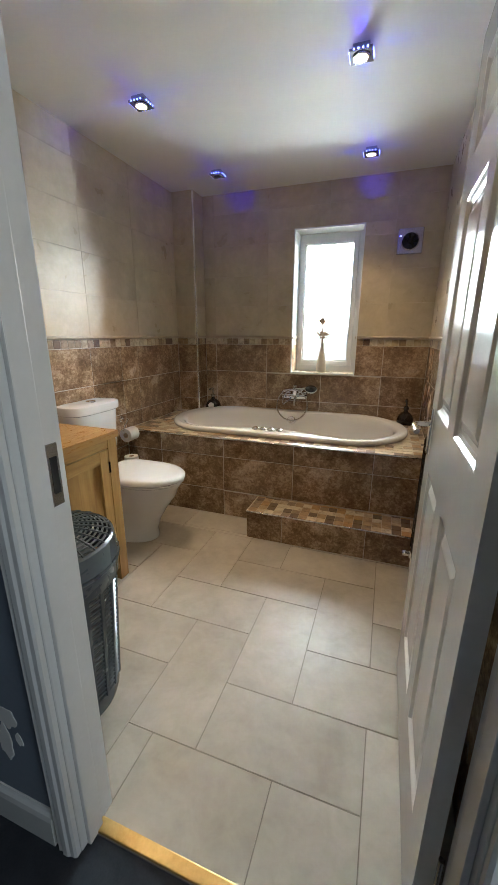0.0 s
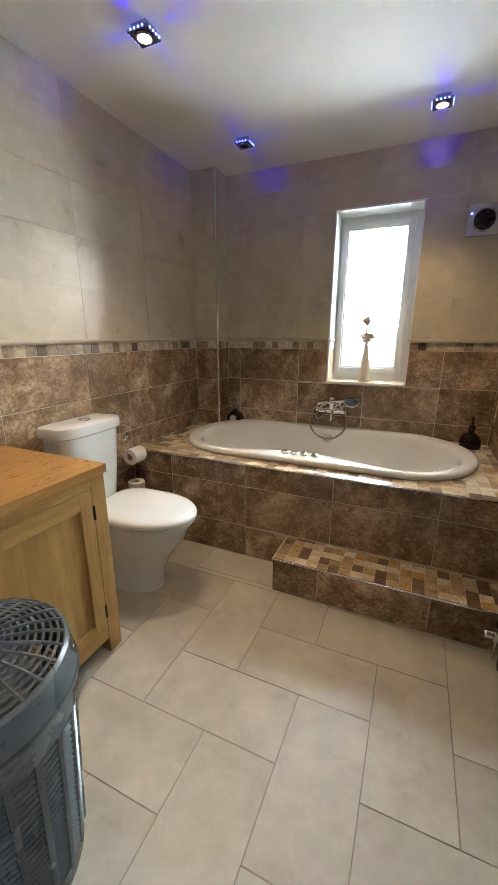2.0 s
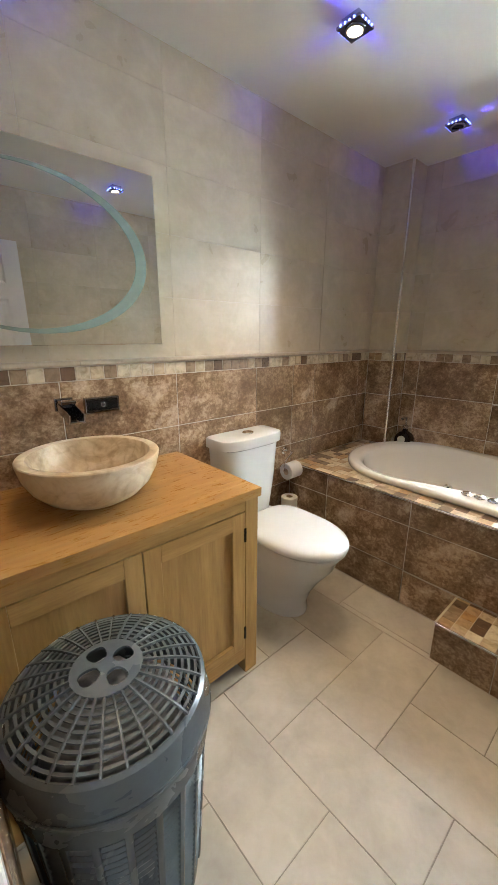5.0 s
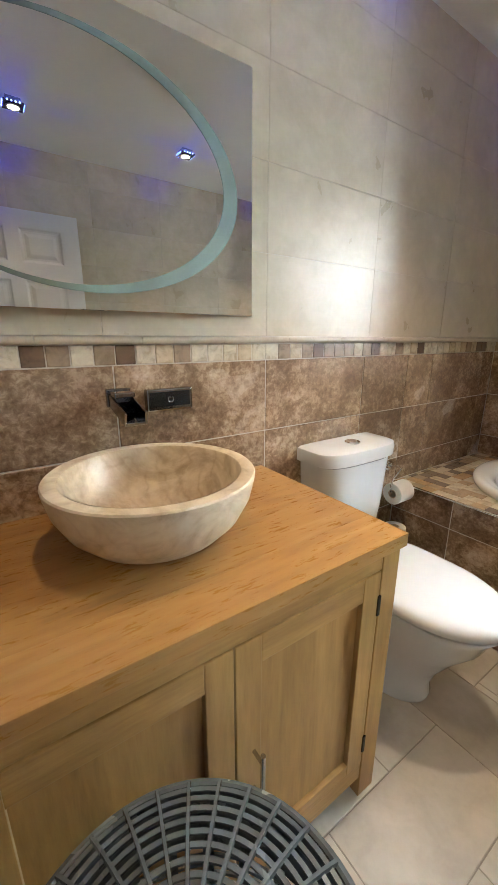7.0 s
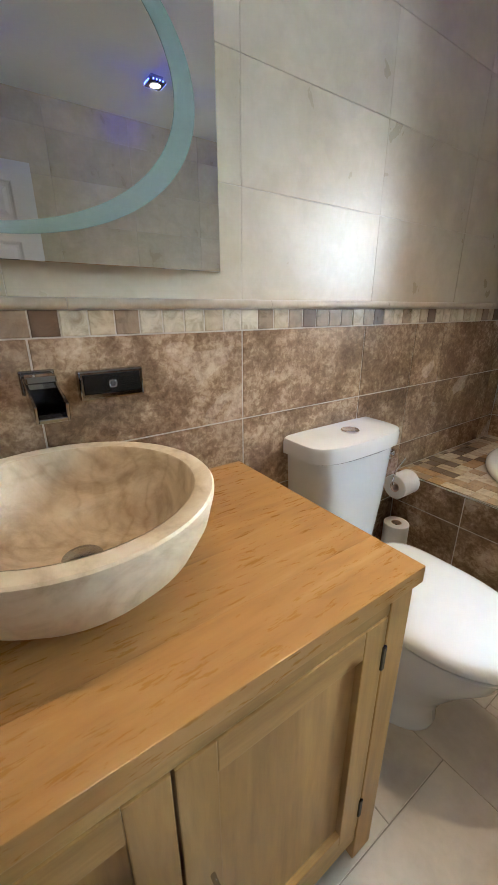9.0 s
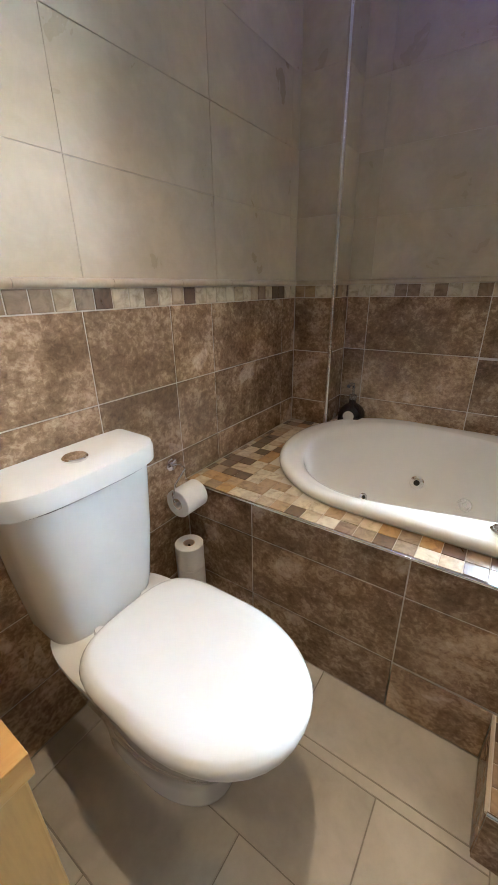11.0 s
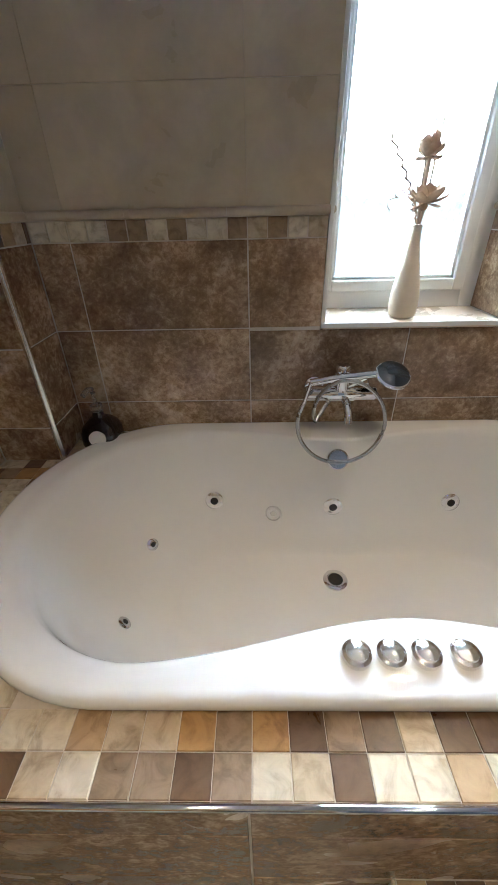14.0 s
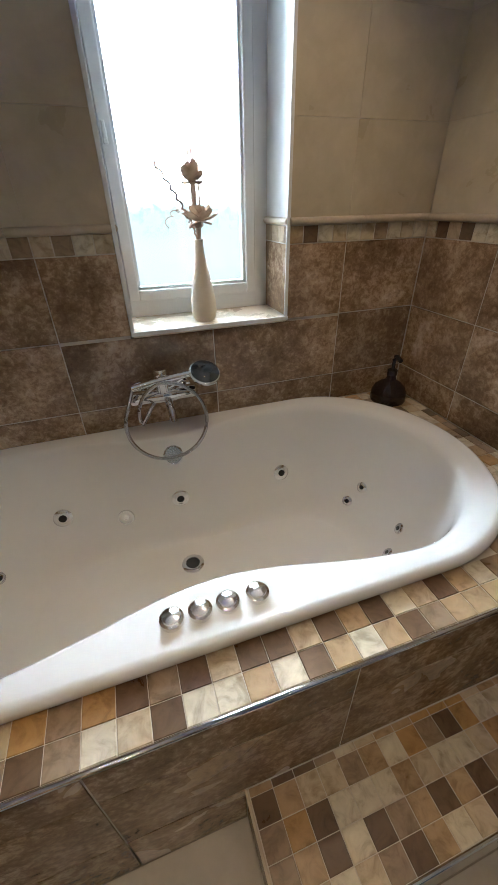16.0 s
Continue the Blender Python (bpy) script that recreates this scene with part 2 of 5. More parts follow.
TRAVERTINE = travertine("travertine_stone", ((0.40, 0.29, 0.16), (0.60, 0.48, 0.31), (0.70, 0.59, 0.415), (0.76, 0.67, 0.51)), 6.0, (0.36, 0.55), 0.80)
# same stone polished; its darker tones put the bowl's inner shade into the colour
BASIN_IN = travertine("polished_travertine_shaded", ((0.29, 0.190, 0.100), (0.46, 0.340, 0.205), (0.60, 0.475, 0.315), (0.72, 0.61, 0.44)), 6.5, (0.24, 0.40), 0.74)


def mosaic_mat(name, picks):
    m, n, l, b = base_mat(name, 0.3)
    info = n.new("ShaderNodeObjectInfo")
    v = coords(n, l, (1, 1, 1), True)
    pick = ramp(n, l, info.outputs["Random"], picks, True)
    cloud = noise_tex(n, l, v, 26.0, 5.0, 0.6, 0.8)
    shade = ramp(n, l, cloud, [(0.32, (0.55, 0.50, 0.44)), (0.52, (0.90, 0.88, 0.85)), (0.7, (1.05, 1.05, 1.05))])
    l.new(mixed(n, l, pick, shade, 1.0, "MULTIPLY"), b.inputs["Base Color"])
    l.new(spread(n, l, cloud, 0.22, 0.4), b.inputs["Roughness"])
    bump(n, l, b, cloud, 0.15)
    return m


CREAM, SAND, TAN, CHOC, TAUPE, OCHRE = (0.63, 0.56, 0.43), (0.53, 0.43, 0.295), (0.42, 0.29, 0.160), (0.130, 0.075, 0.040), (0.30, 0.215, 0.140), (0.43, 0.255, 0.095)
MOSAIC = mosaic_mat("mixed_stone_mosaic", [(0.0, CREAM), (0.24, TAN), (0.42, SAND), (0.58, CHOC), (0.77, TAUPE), (0.90, OCHRE)])
BORDER = mosaic_mat("border_stone_mosaic", [(0.0, CREAM), (0.30, TAUPE), (0.42, SAND), (0.66, CHOC), (0.86, TAUPE), (0.94, TAN)])


def glass_mat():
    m, n, l, b = base_mat("window_glass")
    n.remove(b)
    t, g, x, f = n.new("ShaderNodeBsdfTransparent"), n.new("ShaderNodeBsdfGlossy"), n.new("ShaderNodeMixShader"), n.new("ShaderNodeFresnel")
    socket(g, "Roughness", 0.02)
    socket(f, "IOR", 1.45)
    l.new(f.outputs[0], x.inputs[0])
    l.new(t.outputs[0], x.inputs[1])
    l.new(g.outputs[0], x.inputs[2])
    l.new(x.outputs[0], n["Material Output"].inputs[0])
    return m


GLASS = glass_mat()


def glow(name, colour, strength):
    m, n, l, b = base_mat(name)
    socket(b, "Base Color", (0, 0, 0, 1))
    socket(b, "Emission Color", (*colour, 1))
    socket(b, "Emission Strength", strength)
    return m


BULB = glow("lit_halogen_lens", (1.0, 0.74, 0.46), 18.0)
LED = glow("blue_led", (0.10, 0.14, 1.0), 14.0)


def outdoors():
    """White sky over a hazy line of trees and pale ground."""
    m, n, l, b = base_mat("bright_sky_and_trees")
    v = coords(n, l)
    sep = n.new("ShaderNodeSeparateXYZ")
    l.new(v, sep.inputs[0])
    leaf = noise_tex(n, l, v, 17.0, 6.0, 0.7)
    add = n.new("ShaderNodeMath")
    add.operation = "MULTIPLY_ADD"
    add.inputs[1].default_value = 0.20
    l.new(leaf, add.inputs[0])
    l.new(sep.outputs["Z"], add.inputs[2])
    trees = ramp(n, l, leaf, [(0.35, (0.0066, 0.0084, 0.0084)), (0.62, (0.0102, 0.0114, 0.0114))])
    ground = ramp(n, l, leaf, [(0.3, (0.0100, 0.0106, 0.0116)), (0.7, (0.0110, 0.0114, 0.0124))])
    white = ramp(n, l, leaf, [(0.0, (0.84, 0.93, 1.0)), (1.0, (0.88, 0.96, 1.0))])
    low = n.new("ShaderNodeMapRange")
    for k, value in (("From Min", 1.20), ("From Max", 1.30)):
        socket(low, k, value)
    l.new(add.outputs[0], low.inputs["Value"])
    high = n.new("ShaderNodeMapRange")
    for k, value in (("From Min", 1.38), ("From Max", 1.56)):
        socket(high, k, value)
    l.new(add.outputs[0], high.inputs["Value"])
    fade = n.new("ShaderNodeMath")
    fade.operation = "POWER"
    fade.inputs[1].default_value = 2.0
    l.new(high.outputs[0], fade.inputs[0])
    socket(b, "Base Color", (0, 0, 0, 1))
    l.new(mixed(n, l, mixed(n, l, ground, trees, low.outputs[0]), white, fade.outputs[0]), b.inputs["Emission Color"])
    socket(b, "Emission Strength", SKY_GLOW)
    return m


OUTDOORS = outdoors()

# ---- mesh helpers ----
ORIGIN = {}


def thing(name, at, label, category, group="", kind=""):
    ob = new(name)
    ob.empty_display_size = 0.05
    ob.location = at
    ORIGIN[ob.name] = Vector(at)
    return tagged(ob, label, category, group, kind)


def part(name, bm, material, parent, label="", smooth=False):
    """One mesh under a thing or a part; the bmesh is in world metres."""
    at = ORIGIN[parent.name]
    me = bpy.data.meshes.new(name)
    bmesh.ops.translate(bm, vec=-at, verts=bm.verts)
    bmesh.ops.recalc_face_normals(bm, faces=bm.faces)
    bm.to_mesh(me)
    bm.free()
    me.materials.append(material)
    if smooth:
        me.shade_smooth()
        me.set_sharp_from_angle(angle=radians(40))
    ob = new(name, me)
    ob.parent = parent
    ORIGIN[ob.name] = at
    return tagged(ob, label)


def setting(name, bm, material, label, category, at=(0, 0, 0), smooth=False):
    me = bpy.data.meshes.new(name)
    bmesh.ops.translate(bm, vec=-Vector(at), verts=bm.verts)
    bmesh.ops.recalc_face_normals(bm, faces=bm.faces)
    bm.to_mesh(me)
    bm.free()
    me.materials.append(material)
    if smooth:
        me.shade_smooth()
        me.set_sharp_from_angle(angle=radians(40))
    ob = new(name, me)
    ob.location = at
    ORIGIN[ob.name] = Vector(at)
    return tagged(ob, label, category, "", "structure")


def solid(*boxes, bevel=0.0, segs=2):
    """Boxes (x0, x1, y0, y1, z0, z1), bevelled."""
    bm = bmesh.new()
    for x0, x1, y0, y1, z0, z1 in boxes:
        m = Matrix.Translation(((x0 + x1) / 2, (y0 + y1) / 2, (z0 + z1) / 2)) @ Matrix.Diagonal((x1 - x0, y1 - y0, z1 - z0, 1))
        bmesh.ops.create_cube(bm, size=1, matrix=m)
    if bevel:
        bmesh.ops.bevel(bm, geom=bm.edges[:], offset=bevel, segments=segs, profile=0.6, affect="EDGES")
    return bm


def loft(rings, cap_first=True, cap_last=True, closed=True, bm=None):
    bm = bm or bmesh.new()
    rows = [[bm.verts.new(p) for p in r] for r in rings]
    k = len(rows[0])
    for a, b in zip(rows, rows[1:]):
        for i in range(k if closed else k - 1):
            j = (i + 1) % k
            bm.faces.new((a[i], a[j], b[j], b[i]))
    if cap_first:
        bm.faces.new(rows[0][::-1])
    if cap_last:
        bm.faces.new(rows[-1])
    return bm


def lathe(at, profile, segs=32, axis="z", bm=None, caps=True):
    """Profile of (radius, height) round an axis through at."""
    rings = []
    for r, h in profile:
        ring = []
        for i in range(segs):
            a = 2 * math.pi * i / segs
            c, s = r * math.cos(a), r * math.sin(a)
            p = {"z": (c, s, h), "y": (c, h, s), "x": (h, c, s)}[axis]
            ring.append(Vector(at) + Vector(p))
        rings.append(ring)
    return loft(rings, caps, caps, True, bm)


def tube(points, r, segs=10, bm=None, closed=False):
    """A round tube along points."""
    pts = [Vector(p) for p in points]
    rings = []
    for i, p in enumerate(pts):
        a = pts[i - 1] if (i or closed) else p
        b = pts[(i + 1) % len(pts)] if (i + 1 < len(pts) or closed) else p
        d = (b - a).normalized()
        side = d.orthogonal() if abs(d.z) > 0.95 else d.cross(Vector((0, 0, 1)))
        side.normalize()
        up = side.cross(d)
        rings.append([p + r * (math.cos(t) * side + math.sin(t) * up) for t in (2 * math.pi * k / segs for k in range(segs))])
    if closed:
        return loft(rings + [rings[0]], False, False, True, bm)
    return loft(rings, True, True, True, bm)


# ---- tiles as pieces ----
TILE_MESH = {}


def tile_mesh(w, h, d, material, chamfer):
    key = (round(w, 3), round(h, 3), round(d, 4), material.name)
    if key not in TILE_MESH:
        x, y, c = w / 2, h / 2, min(chamfer, w / 3, h / 3)
        v = [(-x, -y, 0), (x, -y, 0), (x, y, 0), (-x, y, 0), (-x, -y, d - c), (x, -y, d - c), (x, y, d - c), (-x, y, d - c),
             (c - x, c - y, d), (x - c, c - y, d), (x - c, y - c, d), (c - x, y - c, d)]
        f = [(8, 9, 10, 11)] + [(i, (i + 1) % 4, 4 + (i + 1) % 4, 4 + i) for i in range(4)] + [(4 + i, 4 + (i + 1) % 4, 8 + (i + 1) % 4, 8 + i) for i in range(4)]
        me = bpy.data.meshes.new("tile")
        me.from_pydata(v, [], f)
        me.materials.append(material)
        TILE_MESH[key] = me
    return TILE_MESH[key]


def minus(rects, hole):
    """Rectangles (u0, u1, v0, v1) with a rectangular hole cut out of them."""
    out = []
    a0, a1, b0, b1 = hole
    for u0, u1, v0, v1 in rects:
        if u1 <= a0 or u0 >= a1 or v1 <= b0 or v0 >= b1:
            out.append((u0, u1, v0, v1))
            continue
        if v0 < b0:
            out.append((u0, u1, v0, b0))
        if v1 > b1:
            out.append((u0, u1, b1, v1))
        lo, hi = max(v0, b0), min(v1, b1)
        if u0 < a0:
            out.append((u0, a0, lo, hi))
        if u1 > a1:
            out.append((a1, u1, lo, hi))
    return [r for r in out if r[1] - r[0] > 0.012 and r[3] - r[2] > 0.012]


def lay(parent, rects, m, material, gap=0.003, depth=0.008, chamfer=0.0012, name="tile", wobble=0.0):
    """Tiles on a plane; m maps (u, v, out) to the world."""
    at = ORIGIN[parent.name]
    for u0, u1, v0, v1 in rects:
        me = tile_mesh(u1 - u0 - gap, v1 - v0 - gap, depth, material, chamfer)
        ob = new(name, me)
        ob.parent = parent
        turn = pose(0, 0, random.uniform(-0.0004, 0.0004), random.uniform(-wobble, wobble), random.uniform(-wobble, wobble), 0)
        ob.matrix_basis = Matrix.Translation(-at) @ m @ pose((u0 + u1) / 2, (v0 + v1) / 2, 0) @ turn


def grid(us, vs):
    return [(a, b, c, d) for a, b in zip(us, us[1:]) for c, d in zip(vs, vs[1:])]


def steps(lo, hi, joint, pitch):
    """Joint places between lo and hi, through joint, at a pitch."""
    k = math.ceil((lo + 0.015 - joint) / pitch)
    out = [lo]
    while joint + k * pitch < hi - 0.015:
        out.append(joint + k * pitch)
        k += 1
    return out + [hi]


def plane(origin, u, v):
    u, v = Vector(u), Vector(v)
    w = u.cross(v)
    return Matrix(((u.x, v.x, w.x, origin[0]), (u.y, v.y, w.y, origin[1]), (u.z, v.z, w.z, origin[2]), (0, 0, 0, 1)))

# ---- structure ----
G = 0.0025                            # tiles stand this far proud of the wall behind
floor = setting("floor", solid((LW - 0.1, RW + 0.1, DY0 + 0.03, FW + 0.3, -0.10, -0.003)), GREY_GROUT, "cream stone tiles laid in herringbone with grey grout", "floor")
ceiling = setting("ceiling", solid((LW - 0.1, RW + 0.1, DY0, FW + 0.12, CEIL, CEIL + 0.08)), CEILING, "smooth white painted bathroom ceiling", "ceiling")
wall_left = setting("wall_left", solid((LW - 0.12, LW - G, DY0, FW + 0.12, -0.1, CEIL)), GROUT, "wall with brown marbled tiles below and beige tiles above a mosaic border", "wall")
wall_right = setting("wall_right", solid((RW + G, RW + 0.12, DY0, FW + 0.12, -0.1, CEIL)), GROUT, "wall with brown marbled tiles below and beige tiles above a mosaic border", "wall")
wall_window = setting("wall_window", solid((LW - G, WX0 - 0.008, FW + G, FW + 0.29, -0.1, CEIL), (WX1 + 0.008, RW + G, FW + G, FW + 0.29, -0.1, CEIL),
                      (WX0 - 0.008, WX1 + 0.008, FW + G, FW + 0.29, -0.1, WZ0 - 0.02), (WX0 - 0.008, WX1 + 0.008, FW + G, FW + 0.29, WZ1 + 0.008, CEIL)),
                      GROUT, "tiled wall with a tall narrow window above the bath", "wall")
wall_door = setting("wall_door", solid((LW - G, DX0 - 0.03, DY0, DY1, -0.1, CEIL), (DX1 + 0.03, RW + G, DY0, DY1, -0.1, CEIL), (DX0 - 0.03, DX1 + 0.03, DY0, DY1, DTOP + 0.03, CEIL)),
                    GROUT, "wall with the doorway to the landing", "wall")
boxing = setting("pipe_boxing", solid((LW - G + 0.001, BOX_X - G, BOX_Y + G, FW + G - 0.001, PLAT_Z - 0.03, CEIL)), GROUT, "tiled pipe boxing in the corner with a chrome corner strip", "boxing")

# landing outside the door
setting("floor_landing", solid((-2.2, 1.6, -1.3, DY0 + 0.03, -0.1, -0.006)), CARPET, "dark navy carpet on the landing", "carpet")
landing = setting("wall_landing_front", solid((-2.2, DX0 - 0.03, DY0 - 0.012, DY0 - 0.001, -0.006, CEIL), (DX1 + 0.03, 1.6, DY0 - 0.012, DY0 - 0.001, -0.006, CEIL),
        (DX0 - 0.03, DX1 + 0.03, DY0 - 0.012, DY0 - 0.001, DTOP + 0.03, CEIL)), HALL_BLUE, "blue-grey painted landing wall", "wall")
for px, pz, sx, sz in ((-0.792, 0.372, 0.030, 0.034), (-0.815, 0.285, 0.026, 0.060), (-0.762, 0.315, 0.012, 0.020)):
    ring = []
    for k in range(28):
        a = 2 * math.pi * k / 28
        r = 1 + 0.45 * noise.noise(Vector((math.cos(a) * 1.7 + px * 9, math.sin(a) * 1.7, pz * 7)))
        ring.append((px + sx * r * math.cos(a), DY0 - 0.0125, pz + sz * r * math.sin(a)))
    part("filler_patch", loft([[(x, DY0 - 0.0115, z) for x, y, z in ring], ring, [(px + (x - px) * 0.9, y - 0.0008, pz + (z - pz) * 0.9) for x, y, z in ring]]), CEILING, landing, "rough white filler patch")
# the opening on the right is made up to hold the fill light
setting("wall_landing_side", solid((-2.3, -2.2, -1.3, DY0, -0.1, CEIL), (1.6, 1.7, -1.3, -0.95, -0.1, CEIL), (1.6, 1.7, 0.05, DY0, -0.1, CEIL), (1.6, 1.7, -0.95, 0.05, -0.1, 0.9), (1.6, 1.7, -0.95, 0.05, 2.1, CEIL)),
        HALL_BLUE, "blue-grey landing walls with an added, unseen opening for the fill light", "wall")
setting("wall_landing_back", solid((-2.3, 1.7, -1.4, -1.3, -0.1, CEIL)), HALL_BLUE, "blue-grey painted landing wall", "wall")
setting("ceiling_landing", solid((-2.3, 1.7, -1.4, DY0, CEIL, CEIL + 0.08)), CEILING, "white landing ceiling", "ceiling")


def moulded_strip(length, profile, m):
    """A strip along u with a profile of (out, across)."""
    rings = []
    for u in (0, length):
        rings.append([m @ Vector((u, v, w)) for w, v in profile])
    return loft(rings, True, True)


SKIRT = [(0, 0), (0.015, 0), (0.015, 0.085), (0.012, 0.1), (0.007, 0.108), (0.004, 0.115), (0, 0.115)]
setting("baseboard_landing", moulded_strip(1.5, SKIRT, plane((-2.19, DY0 - 0.0125, -0.005), (1, 0, 0), (0, 0, 1))), PAINT, "white painted skirting board on the landing", "skirting board")
ARCH = [(0, 0), (0.012, 0), (0.016, 0.006), (0.016, 0.018), (0.020, 0.024), (0.020, 0.038), (0.015, 0.046), (0.017, 0.054), (0.012, 0.062), (0.008, 0.068), (0, 0.070)]
arch_y = DY0 - 0.0125
for side, x, u, v in (("left", DX0 - 0.004, (0, 0, 1), (-1, 0, 0)), ("right", DX1 + 0.004, (0, 0, 1), (1, 0, 0))):
    m = plane((x, arch_y, -0.005), u, v)
    if (m.to_3x3() @ Vector((0, 0, 1))).y > 0:
        m = m @ Matrix.Diagonal((1, 1, -1, 1))
    setting("trim_architrave", moulded_strip(2.05, ARCH, m), PAINT, "white moulded door architrave", "architrave")
setting("trim_architrave_top", solid((DX0 - 0.074, DX1 + 0.074, arch_y - 0.018, arch_y, 2.046, 2.115), bevel=0.004), PAINT, "white moulded door architrave", "architrave")
lining = setting("door_lining", solid((DX0 - 0.028, DX0, DY0 - 0.012, DY1 + 0.004, -0.004, DTOP), bevel=0.002, segs=1), PAINT, "white gloss door lining with a stop bead", "door frame")
part("jamb", solid((DX1, DX1 + 0.028, DY0 - 0.012, DY1 + 0.004, -0.004, DTOP), bevel=0.002, segs=1), PAINT, lining)
part("head", solid((DX0 - 0.028, DX1 + 0.028, DY0 - 0.012, DY1 + 0.004, DTOP, DTOP + 0.028), bevel=0.002, segs=1), PAINT, lining)
for x0, x1 in ((DX0, DX0 + 0.012), (DX1 - 0.012, DX1)):
    part("stop_bead", solid((x0, x1, DY0 + 0.006, DY0 + 0.052, -0.004, DTOP), bevel=0.003), PAINT, lining)
part("strike_plate", solid((DX0 - 0.001, DX0 + 0.0025, DY0 + 0.060, DY0 + 0.088, 0.935, 1.068), bevel=0.001, segs=1), STEEL, lining, "worn metal strike plate")
# solid dark block for the shade in the latch opening
part("latch_hole", solid((DX0 - 0.001, DX0 + 0.0035, DY0 + 0.066, DY0 + 0.082, 0.962, 1.040)), HOLE_SHADE, lining)
setting("threshold", solid((DX0, DX1, DY0 + 0.032, DY0 + 0.066, -0.008, 0.004), bevel=0.003), BRASS, "worn brass threshold strip between carpet and tiles", "threshold strip")

# ---- bath platform and step ----
PF = PLAT_Y + G


def oval_reach(c, s, hx, hy, end):
    """How far a straight-sided oval reaches in the direction (c, s)."""
    lo, hi = 0.0, 2.0
    for k in range(40):
        m = (lo + hi) / 2
        dx = max(0.0, abs(m * c) - (hx - end))
        lo, hi = (m, hi) if (dx / end) ** 2 + (m * s / hy) ** 2 < 1 else (lo, m)
    return lo


def platform_shell():
    """Front and side walls of the surround, and its top with the oval opening for the bath."""
    x0, x1, y0, y1 = LW - G + 0.001, RW + G - 0.001, PF, FW + G - 0.001
    bm = solid((x0, x1, y0, y0 + 0.03, -0.01, PLAT_Z - 0.02), (x0, -1.66, y0 + 0.03, y1, -0.01, PLAT_Z - 0.02), (x0, x1, y0, y1, -0.01, 0.15))
    top, low, rim, rim_low = [], [], [], []
    cx, cy = -0.733, 2.855
    corners = [math.atan2(y - cy, x - cx) for x in (x0, x1) for y in (y0, y1)]
    for a in sorted(corners + [2 * math.pi * k / 92 - math.pi for k in range(92)]):
        c, s = math.cos(a), math.sin(a)
        k = min((((x1 if c > 0 else x0) - cx) / c) if abs(c) > 1e-6 else 9, (((y1 if s > 0 else y0) - cy) / s) if abs(s) > 1e-6 else 9)
        e = oval_reach(c, s, 0.905, 0.432, 0.393)
        top.append((cx + k * c, cy + k * s, PLAT_Z - 0.0018))
        low.append((cx + k * c, cy + k * s, PLAT_Z - 0.02))
        rim.append((cx + e * c, cy + e * s, PLAT_Z - 0.0018))
        rim_low.append((cx + e * c, cy + e * s, PLAT_Z - 0.02))
    return loft([low, top, rim, rim_low, low], False, False, True, bm)


platform = setting("bath_platform", platform_shell(), GROUT, "tiled bath surround with a mosaic top and chrome edge", "bath surround")
step = setting("bath_step", solid((STEP_X + G, RW + G - 0.001, STEP_Y + G, PF, -0.01, STEP_Z - 0.0018)), GROUT, "tiled bath step with a mosaic tread and chrome nosing", "step")


def nosing(a, b, parent, label):
    d = Vector(b) - Vector(a)
    pts = [Vector(a) + d * k / 2 for k in range(3)]
    return part("edge_trim", tube(pts, 0.0055, 10), CHROME, parent, label, True)


nosing((LW, PLAT_Y - 0.001, PLAT_Z - 0.004), (RW, PLAT_Y - 0.001, PLAT_Z - 0.004), platform, "chrome edge strip")
nosing((STEP_X, STEP_Y - 0.001, STEP_Z - 0.004), (RW, STEP_Y - 0.001, STEP_Z - 0.004), step, "chrome nosing")
part("side_trim", tube([(STEP_X - 0.001, STEP_Y, STEP_Z - 0.004), (STEP_X - 0.001, 2.18, STEP_Z - 0.004), (STEP_X - 0.001, PLAT_Y, STEP_Z - 0.004)], 0.004, 8), DADO, step, "cream tile edge", True)
part("corner_strip", tube([(BOX_X, BOX_Y, PLAT_Z), (BOX_X, BOX_Y, 1.4), (BOX_X, BOX_Y, CEIL - 0.002)], 0.010, 12), SATIN, boxing, "chrome corner strip", True)

# ---- window ----
FL, FR, FB, FT = 0.014, 0.048, 0.055, 0.040       # how much of the fixed frame shows on each side
window = setting("window_1", solid((WX0, WX0 + FL, 3.50, 3.57, WZ0, WZ1), (WX1 - FR, WX1, 3.50, 3.57, WZ0, WZ1), (WX0 + FL, WX1 - FR, 3.50, 3.57, WZ0, WZ0 + FB),
                 (WX0 + FL, WX1 - FR, 3.50, 3.57, WZ1 - FT, WZ1), bevel=0.003), UPVC, "white plastic casement window with bright daylight behind", "window")
s0, s1, t0, t1, sw = WX0 + FL + 0.001, WX1 - FR - 0.001, WZ0 + FB + 0.001, WZ1 - FT - 0.001, 0.036
part("sash", solid((s0, s0 + sw, 3.485, 3.55, t0, t1), (s1 - sw, s1, 3.485, 3.55, t0, t1), (s0 + sw, s1 - sw, 3.485, 3.55, t0, t0 + sw), (s0 + sw, s1 - sw, 3.485, 3.55, t1 - sw, t1), bevel=0.004),
     UPVC, window)
part("glazing_bead", solid((s0 + sw, s0 + sw + 0.010, 3.50, 3.522, t0 + sw, t1 - sw), (s1 - sw - 0.010, s1 - sw, 3.50, 3.522, t0 + sw, t1 - sw),
     (s0 + sw, s1 - sw, 3.50, 3.522, t0 + sw, t0 + sw + 0.010), (s0 + sw, s1 - sw, 3.50, 3.522, t1 - sw - 0.010, t1 - sw)), UPVC, window)
pane = part("pane", solid((s0 + sw - 0.002, s1 - sw + 0.002, 3.516, 3.520, t0 + sw - 0.002, t1 - sw + 0.002)), GLASS, window, "clear glass")
pane.visible_shadow = False
